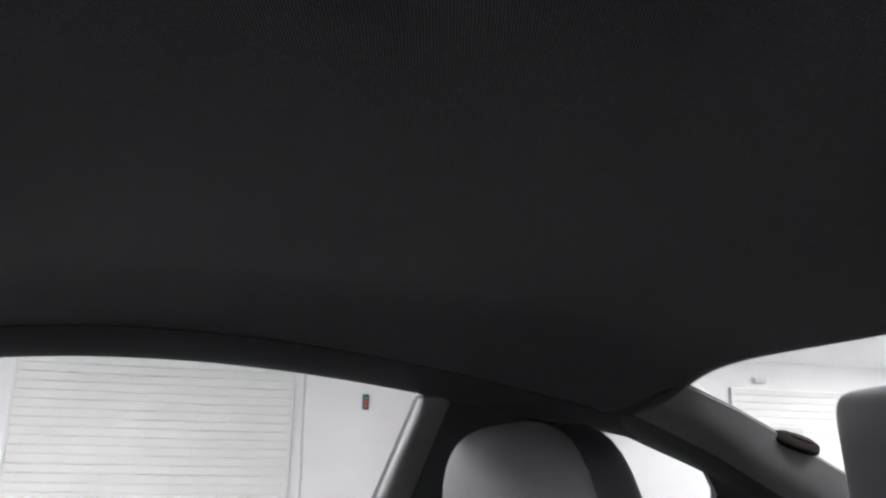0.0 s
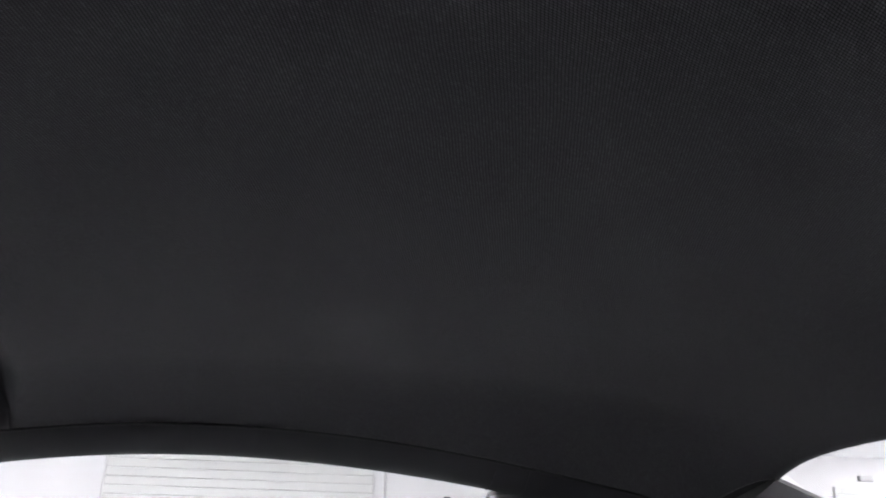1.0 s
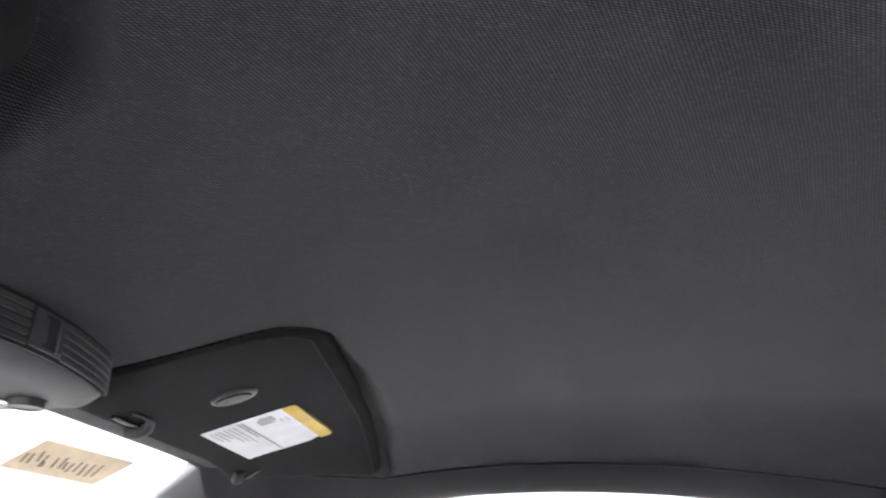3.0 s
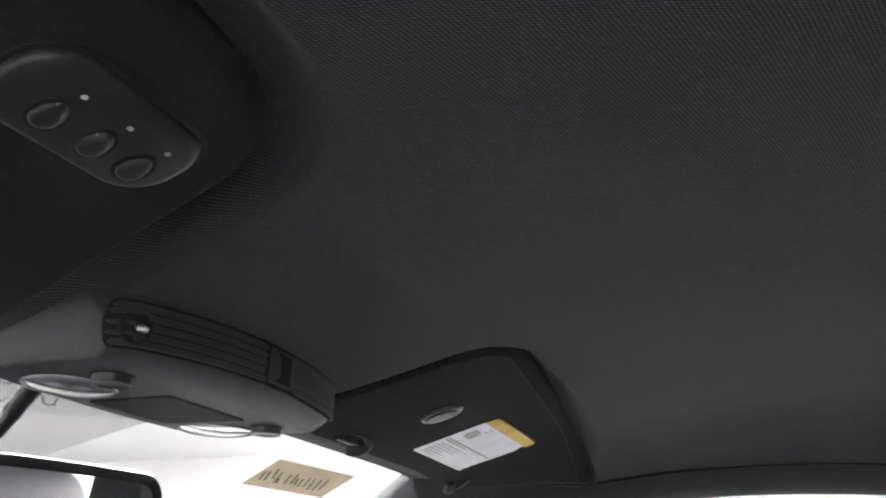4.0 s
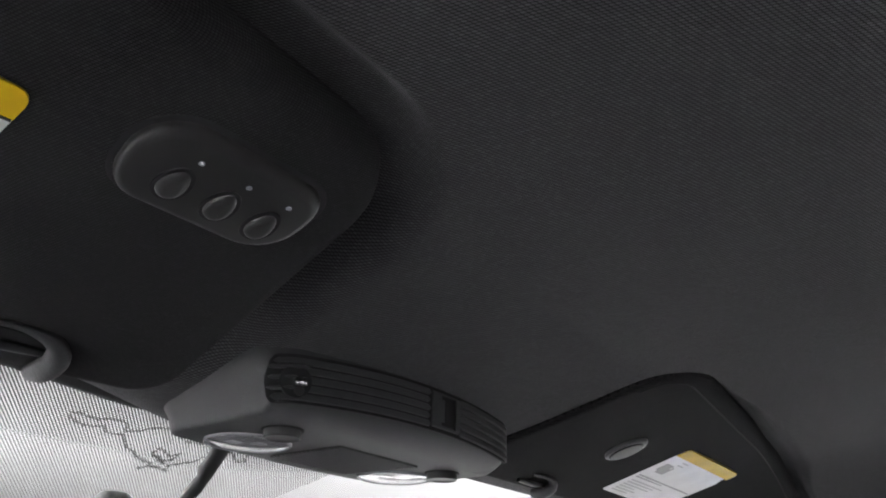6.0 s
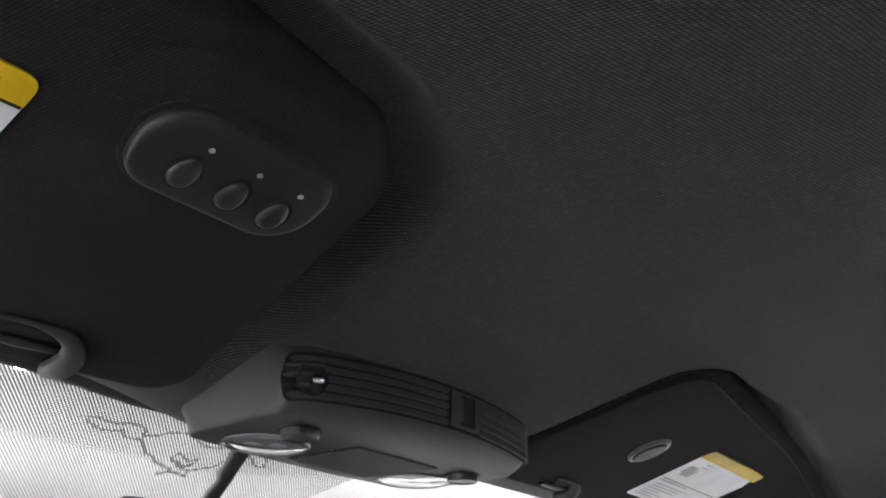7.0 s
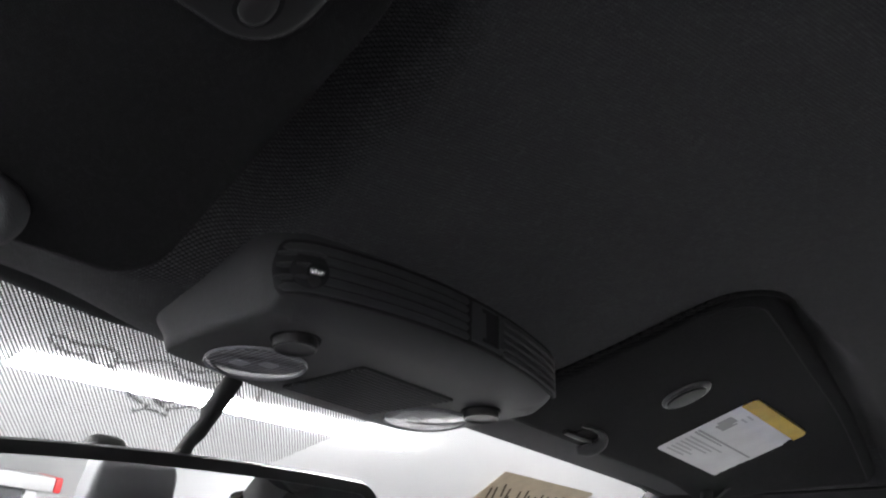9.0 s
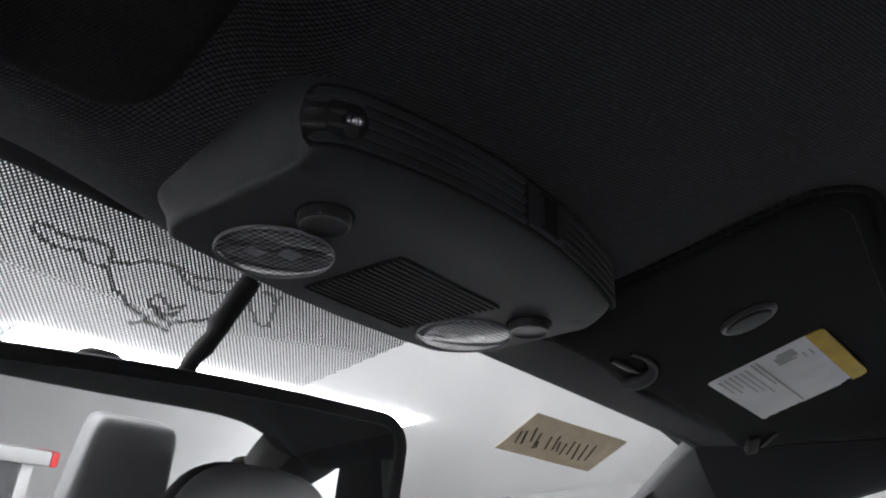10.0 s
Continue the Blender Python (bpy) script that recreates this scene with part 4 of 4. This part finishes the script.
for sx in (-1, 1):
    cx, cy = sx * 0.0598 - 0.0036, -0.0635
    part("lamp_rim", stack(disc_rings(cx, cy, [(0.0226, CON_BOTTOM + 0.001), (0.0236, CON_BOTTOM + 0.0005), (0.0236, CON_BOTTOM - 0.0008), (0.0231, CON_BOTTOM - 0.0013), (0.0226, CON_BOTTOM - 0.0010), (0.0224, CON_BOTTOM)], 56), False, False), RIM, console)
    part("lamp_reflector", stack(disc_rings(cx, cy, [(0.0226, CON_BOTTOM + 0.0008), (0.0226, CON_BOTTOM - 0.0003), (0.018, CON_BOTTOM - 0.0004)], 48)), REFLECTOR, console, "dimpled lamp reflector, its shine and dark cells painted in")
    for dx, dy in ((-0.0062, 0.0040), (0.0045, -0.0040)):
        part("lamp_chip", box(cx + dx - 0.0036, cx + dx + 0.0036, cy + dy - 0.003, cy + dy + 0.003, CON_BOTTOM - 0.0009, CON_BOTTOM - 0.0004), LAMP_CHIP, console, "pale square lamp chip", False)
    # a shallow clear dome
    dome = [(0.0226, CON_BOTTOM - 0.0004)]
    for k in range(1, 12):
        a = 1 - k / 12
        dome.append((0.0226 * a, CON_BOTTOM - 0.0008 - 0.0018 * (1 - a * a)))
    lens = part("lamp_lens", stack(disc_rings(cx, cy, dome, 56), False, True), LENS, console, "round clear domed map lamp lens")
    lens.visible_shadow = False
    bx, by = sx * 0.0672 - 0.0062, -0.1002 + 0.0016 * sx
    part("button_well", stack(disc_rings(bx, by, [(0.0108, CON_BOTTOM + 0.001), (0.0108, CON_BOTTOM - 0.0003), (0.0102, CON_BOTTOM - 0.0005)], 36)), DARK, console)
    part("map_button", stack(disc_rings(bx, by, [(0.0096, CON_BOTTOM), (0.0095, CON_BOTTOM - 0.0036), (0.0093, CON_BOTTOM - 0.0042), (0.0088, CON_BOTTOM - 0.0045), (0.0080, CON_BOTTOM - 0.0040), (0.005, CON_BOTTOM - 0.0037)], 36)), SMOOTH, console, "round raised black push button")
part("grille_backing", stack([[(p.x, p.y, CON_BOTTOM + h) for p in round_poly([(-0.0335, -0.0455, 0.003), (-0.0315, -0.1010, 0.003), (0.0365, -0.1010, 0.003), (0.0300, -0.0455, 0.003)], 4)] for h in (0.0005, -0.0002)]), DARK, console)
for k in range(17):
    y = -0.0992 + 0.0520 * k / 16
    xa, xb = -0.0305 - 0.0022 * k / 16, 0.0355 - 0.0062 * k / 16
    part("grille_slat", box(xa, xb, y - 0.0008, y + 0.0008, CON_BOTTOM - 0.0011, CON_BOTTOM + 0.0006, 0.0003, 1), PLASTIC, console, "", False)


def pad(sx, sy, sz, e=3.2, n=28, m=16):
    """A stuffed block: a super-ellipsoid of half sizes sx, sy, sz."""
    def pw(v, k):
        return math.copysign(abs(v) ** k, v)
    rings = []
    for i in range(1, m):
        ph = -math.pi / 2 + math.pi * i / m
        rings.append([(sx * pw(math.cos(ph), 2 / e) * pw(math.cos(a), 2 / e), sy * pw(math.cos(ph), 2 / e) * pw(math.sin(a), 2 / e), sz * pw(math.sin(ph), 2 / e)) for a in (2 * math.pi * k / n for k in range(n))])
    return stack(rings)


# ---- rear-view mirror ----
N = Vector((-0.11, -0.987, -0.102)).normalized()
L = Vector((0, 0, 1)).cross(N).normalized() * -1
if L.x < 0:
    L = -L
U = N.cross(L)
if U.z < 0:
    U = -U
ROLL = Matrix.Rotation(radians(3.3), 3, N)
L, U = ROLL @ L, ROLL @ U
MC = Vector((0.0895, 0.0100, 1.1370)) - L * 0.1270 - U * 0.0320
B = Matrix(((L.x, U.x, N.x, MC.x), (L.y, U.y, N.y, MC.y), (L.z, U.z, N.z, MC.z), (0, 0, 0, 1)))
mirror = thing("rear_view_mirror", MC, "black rear-view mirror on a thin stalk from the windscreen", "car mirror")
MO = []
for p, q in zip(*(lambda o: (o, o[1:] + o[:1]))(round_poly([(0.139, 0.038, 0.018), (-0.139, 0.038, 0.018), (-0.132, -0.036, 0.020), (0.132, -0.036, 0.020)], 10))):
    n = max(1, int((q - p).length / 0.01))
    MO += [Vector((w.x, w.y - 0.0050 * (w.x / 0.139) ** 2 * (w.y > 0))) for w in (p.lerp(q, k / n) for k in range(n))]
rings = [[(p.x * 0.72, p.y * 0.62, -0.030) for p in MO], [(p.x * 0.93, p.y * 0.9, -0.022) for p in MO], [(p.x, p.y, -0.010) for p in MO], [(p.x, p.y, -0.002) for p in MO], [(p.x, p.y, 0.0016) for p in offset(MO, -0.0014)], [(p.x, p.y, 0.002) for p in offset(MO, -0.004)], [(p.x, p.y, 0.0006) for p in offset(MO, -0.0078)], [(p.x, p.y, -0.003) for p in offset(MO, -0.0081)]]
part("housing", moved(stack(rings, True, False), B), plastic("mirror_housing", (0.010, 0.010, 0.011), (0.016, 0.016, 0.017), (0.3, 0.42), 0.05), mirror)
part("mirror_glass", moved(stack([[(p.x, p.y, z) for p in offset(MO, -0.0075)] for z in (-0.004, -0.0002)]), B), MIRROR, mirror, "silvered mirror glass", False)
part("stalk", tube([(-0.0190, 0.0090, 1.1820), (-0.0205, 0.0108, 1.177), (-0.0226, 0.0148, 1.170), (-0.0246, 0.0170, 1.164), (-0.0270, 0.0190, 1.1585), (-0.0272, 0.0212, 1.1535), (-0.0296, 0.0238, 1.148), (-0.0326, 0.0270, 1.142), (-0.0338, 0.0296, 1.136), (-0.0358, 0.0320, 1.130)], [0.0052, 0.0055, 0.0057, 0.0053, 0.0058, 0.0043, 0.0049, 0.0040, 0.0046, 0.0042], 12), RUBBER, mirror, "black cable cover down to the mirror")
part("mount", moved(pad(0.0125, 0.0110, 0.0100, 3.0), pose(-0.0615, 0.0600, 1.1335, -26, 0, -8)), RUBBER, mirror, "black foot of the mirror on the glass")
part("neck", tube([(-0.0615, 0.060, 1.127), (-0.058, 0.060, 1.112), (-0.052, 0.058, 1.100)], [0.008, 0.007, 0.009], 12), SMOOTH, mirror)


# ---- seats ----
def front_seat(x, label, high=1.004):
    seat = thing("front_seat", (x, -0.62, 0.28), label, "car seat", "front seats")
    part("cushion", moved(pad(0.25, 0.27, 0.075), pose(x, -0.42, 0.42, 8)), LEATHER, seat)
    part("backrest", moved(pad(0.245, 0.085, 0.31), pose(x, -0.745, 0.69, -14)), LEATHER, seat)
    for dx in (-0.21, 0.21):
        part("side_bolster", moved(pad(0.05, 0.07, 0.24), pose(x + dx, -0.70, 0.66, -14)), LEATHER, seat)
    part("base", box(x - 0.2, x + 0.2, -0.62, -0.22, 0.22, 0.37, 0.02), PLASTIC, seat)
    for name, half, y, m, note in (("headrest", (0.122, 0.050, 0.098), -0.715, GREY_LEATHER, "grey leather headrest"), ("headrest_shell", (0.124, 0.034, 0.099), -0.760, LEATHER, "dark back shell of the headrest")):
        bm = pad(*half, 3.0)
        for v in bm.verts:
            v.co.x *= 1.0 - 0.14 * max(0, v.co.z) / 0.098
        part(name, moved(bm, pose(x, y, high, -8)), m, seat, note)
    for dx in (-0.06, 0.06):
        part("headrest_post", tube([(x + dx, -0.76, 0.84), (x + dx, -0.738, 0.96)], 0.006, 10), CHROME, seat)
    return seat


front_seat(0.365, "dark leather front seat with grey-faced headrest")
front_seat(-0.40, "dark leather driver's seat with grey-faced headrest", 1.015)
rear = thing("back_bench", (0, -1.1, 0.3), "grey leather rear bench with two raised headrests", "car seat")
part("cushion", moved(pad(0.52, 0.22, 0.09, 5), pose(0, -1.0, 0.44, 6)), GREY_LEATHER, rear)
part("backrest", moved(pad(0.54, 0.07, 0.27, 5), pose(0, -1.19, 0.70, -18)), GREY_LEATHER, rear)
for sx in (-1, 1):
    bm = pad(0.088, 0.040, 0.105, 9.0)
    for v in bm.verts:
        v.co.x *= 1.0 - 0.20 * (v.co.z + 0.105) / 0.21
    part("headrest", moved(bm, pose(0.282 * sx, -1.085, 1.041, -8)), GREY_LEATHER, rear, "tall grey leather headrest")
cap = thing("belt_guide", (0.500, -1.115, 1.098), "small dark plastic belt guide on the sail panel edge", "belt guide")
part("guide_body", moved(pad(0.009, 0.030, 0.009), pose(0.504, -1.110, 1.103, 18)), mat("brown_black_plastic", (0.010, 0.008, 0.007), 0.85, 0, 0.1), cap)
part("guide_slot", moved(pad(0.004, 0.016, 0.003), pose(0.497, -1.112, 1.108, 18)), DARK, cap)

# ---- the rest of the car's shell ----
rows = [[(0.68 * s, y, z - 0.05 * abs(s) ** 3) for s in (-1, -0.6, -0.2, 0.2, 0.6, 1)] for y, z in ((0.18, 0.55), (0.20, 0.80), (0.26, 0.855), (0.42, 0.87), (0.62, 0.855), (0.70, 0.84))]
structure("dashboard", slab(rows, (0, 0.01, -0.02)), PLASTIC, "black grained dashboard under the windscreen")
structure("car_floor", box(-0.66, 0.66, -1.35, 0.55, 0.18, 0.22), CARPET, "black carpet on the car floor")
structure("bulkhead", box(-0.70, 0.70, 0.50, 0.55, 0.22, 0.84), PLASTIC, "black bulkhead behind the dashboard")
rows = [[(0.60 * s, y, z) for s in (-1, -0.5, 0, 0.5, 1)] for y, z in ((-1.22, 0.93), (-1.30, 0.935), (-1.56, 0.90), (-1.66, 0.89))]
structure("parcel_shelf", slab(rows, (0, 0, -0.02)), CARPET, "dark parcel shelf under the rear window")
for sign in (1, -1):
    rows = [[(sign * x, y, z) for x, z in ((0.64, 0.22), (0.62, 0.45), (0.60, 0.55), (0.63, 0.62), (0.655, 0.80), (0.675, 0.815))] for y in (-1.62, -1.2, -0.8, -0.4, 0.0, 0.4, 0.62)]
    structure("door_panel", slab(rows, (0.03 * sign, 0, 0)), PLASTIC, "black moulded door and side panel")
    rows = [[(sign * x, y, z) for x, z in ((0.70, 0.815), (0.80, 0.72), (0.86, 0.55), (0.85, 0.35), (0.80, 0.22))] for y in (-1.9, -1.2, -0.5, 0.2, 0.9, 1.7)]
    structure("body_side", slab(rows, (-0.01 * sign, 0, 0)), PAINT, "painted body side")
rows = [[(0.82 * s, y, z - 0.08 * abs(s) ** 3) for s in (-1, -0.6, -0.2, 0.2, 0.6, 1)] for y, z in ((0.66, 0.86), (1.0, 0.84), (1.5, 0.78), (1.85, 0.66))]
structure("hood", slab(rows, (0, 0, -0.01)), PAINT, "painted bonnet")
rows = [[(0.80 * s, y, z - 0.06 * abs(s) ** 3) for s in (-1, -0.6, -0.2, 0.2, 0.6, 1)] for y, z in ((-1.58, 0.90), (-1.8, 0.89), (-2.05, 0.85))]
structure("trunk_lid", slab(rows, (0, 0, -0.01)), PAINT, "painted boot lid")

# closing ends of the body, and the wheels it stands on
for name, y0, y1, z1, note in (("body_front", 1.70, 1.86, 0.66, "painted nose panel closing the car body"), ("body_rear", -2.06, -1.90, 0.84, "painted tail panel closing the car body")):
    structure(name, box(-0.80, 0.80, y0, y1, 0.22, z1, 0.05, 4), PAINT, note)


def wheel(x, y):
    w = thing("wheel", (x, y, 0.0), "black rubber tyre on a dark rim under the car", "wheel", "car wheels")
    m = pose(x, y, 0.33, 0, 90, 0)
    part("tyre", moved(stack(disc_rings(0, 0, [(0.22, -0.07), (0.30, -0.075), (0.325, -0.06), (0.33, -0.03), (0.33, 0.03), (0.325, 0.06), (0.30, 0.075), (0.22, 0.07)], 40)), m), RUBBER, w)
    part("rim", moved(stack(disc_rings(0, 0, [(0.215, -0.076), (0.21, -0.079), (0.05, -0.074), (0.05, 0.074), (0.21, 0.079), (0.215, 0.076)], 40)), m), SMOOTH, w)


for x in (-0.76, 0.76):
    for y in (-1.45, 1.15):
        wheel(x, y)

# ---- the workshop round the car ----
X0, X1, Y0, Y1, TOP = -1.9, 9.2, -10.5, 14.0, 2.8
structure("floor", box(X0 - 0.2, X1 + 0.2, Y0 - 0.2, Y1 + 0.2, -0.15, 0.0), CONCRETE, "grey concrete workshop floor", False)
structure("ceiling", box(X0 - 0.2, X1 + 0.2, Y0 - 0.2, Y1 + 0.2, TOP, TOP + 0.15), CEILING, "plain white workshop ceiling", False)
structure("wall_east", box(X1, X1 + 0.2, Y0, Y1, 0, TOP), WHITE_WALL, "white painted wall", False)
# unseen wall, placed close to bounce light through the driver's window
structure("wall_west_bounce", box(X0 - 0.2, X0, Y0, Y1, 0, TOP), WHITE_WALL, "white painted wall", False)
structure("wall_north", box(X0, X1, Y1, Y1 + 0.2, 0, TOP), WHITE_WALL, "white painted wall", False)
structure("wall_south", box(X0, X1, Y0 - 0.2, Y0, 0, TOP), WHITE_WALL, "white painted wall", False)


def slatted_door(y0, y1, z1, pitch, label):
    d = thing("roller_door", (X1, (y0 + y1) / 2, 0), label, "roller door", "roller doors")
    part("curtain", box(X1 - 0.018, X1 - 0.002, y0, y1, 0.0, z1), mat("door_joint", (0.64, 0.64, 0.63), 0.6), d, "", False)
    z = 0.01
    while z < z1 - 0.02:
        part("slat", box(X1 - 0.034, X1 - 0.016, y0 + 0.004, y1 - 0.004, z, min(z + pitch - 0.004, z1), 0.004, 1), DOOR_METAL, d, "", False)
        z += pitch
    for y in (y0, y1):
        part("guide_rail", box(X1 - 0.05, X1 - 0.002, y - 0.012, y + 0.008, 0, z1, 0.003, 1), mat("guide_rail", (0.56, 0.56, 0.56), 0.5), d, "grey door guide rail", False)
    return d


slatted_door(-1.307, 1.545, 2.65, 0.0934, "white slatted roller door, fully closed, in the workshop wall")
slatted_door(-9.998, -6.926, 2.430, 0.0934, "white slatted roller door beyond the car's rear window")
post = thing("wall_conduit", (X1, -1.442, 0), "thin grey conduit running down the white wall", "conduit")
part("pipe", tube([(X1 - 0.02, -1.442, 0.2), (X1 - 0.02, -1.442, 2.6)], 0.012, 10), GREY_BOX, post)
part("pipe_clip", box(X1 - 0.03, X1 - 0.002, -1.477, -1.406, 2.5, 2.53, 0.004), GREY_BOX, post)
ctl = thing("control_box", (X1, -2.139, 2.076), "small dark control box with red and green buttons on the wall", "control box")
part("case", box(X1 - 0.05, X1 - 0.002, -2.173, -2.103, 1.977, 2.149, 0.006), mat("control_case", (0.07, 0.07, 0.075), 0.5), ctl)
for z, m in ((2.104, GREEN), (2.062, RED), (2.019, RED)):
    part("push_button", moved(stack(disc_rings(0, 0, [(0.015, 0), (0.015, 0.012), (0.011, 0.016)], 20)), pose(X1 - 0.05, -2.138, z, 0, -90, 0)), m, ctl)
sb = thing("junction_box", (X1, -7.379, 2.543), "small grey junction box on the wall", "junction box")
part("case", box(X1 - 0.06, X1 - 0.002, -7.464, -7.280, 2.507, 2.578, 0.008), GREY_BOX, sb)


def ceiling_light(x0, y0, x1, y1):
    c, d = Vector(((x0 + x1) / 2, (y0 + y1) / 2, TOP)), math.hypot(x1 - x0, y1 - y0)
    a = math.degrees(math.atan2(y1 - y0, x1 - x0))
    t = thing("ceiling_light", c, "long white strip light on the ceiling, switched on, most added unseen to brighten the room", "ceiling light", "strip lights")
    m = pose(c.x, c.y, TOP, 0, 0, a)
    part("tray", moved(box(-d / 2 - 0.02, d / 2 + 0.02, -0.150, 0.150, -0.010, 0.0, 0.003), m), DOOR_METAL, t)
    part("diffuser", moved(box(-d / 2, d / 2, -0.163, 0.163, -0.026, -0.010, 0.006, 3), m), TUBE, t, "glowing white diffuser")


ceiling_light(1.938, 5.112, 5.300, 4.604)
# further strips, out of view, added to brighten the room and the cabin
ceiling_light(1.5, 1.4, 4.9, 1.1)
ceiling_light(6.6, -7.0, 6.6, -10.0)
ceiling_light(-1.6, 8.2, 1.2, 8.0)
ceiling_light(-1.4, 0.2, -1.5, 2.8)
ceiling_light(-1.45, -3.2, -1.45, -0.4)
ceiling_light(-1.4, 3.6, -1.5, 6.2)
# workbench behind the car
bench = thing("workbench", (-0.3, -4.7, 0), "long white workbench with a red end cap behind the car", "workbench")
part("bench_top", box(-1.6, 0.96, -5.0, -4.5, 0.93, 1.01, 0.012), GREY_BOX, bench)
part("end_cap", box(0.962, 1.00, -5.0, -4.5, 0.93, 1.012, 0.012), RED, bench, "red end cap")
for x in (-1.5, 0.86):
    for y in (-4.94, -4.56):
        part("leg", box(x - 0.03, x + 0.03, y - 0.03, y + 0.03, 0.0, 0.93, 0.004), GREY_BOX, bench)
part("front_panel", box(-1.46, 0.82, -4.56, -4.54, 0.1, 0.93, 0.004), mat("dark_panel", (0.06, 0.06, 0.065), 0.5), bench, "dark front panel")
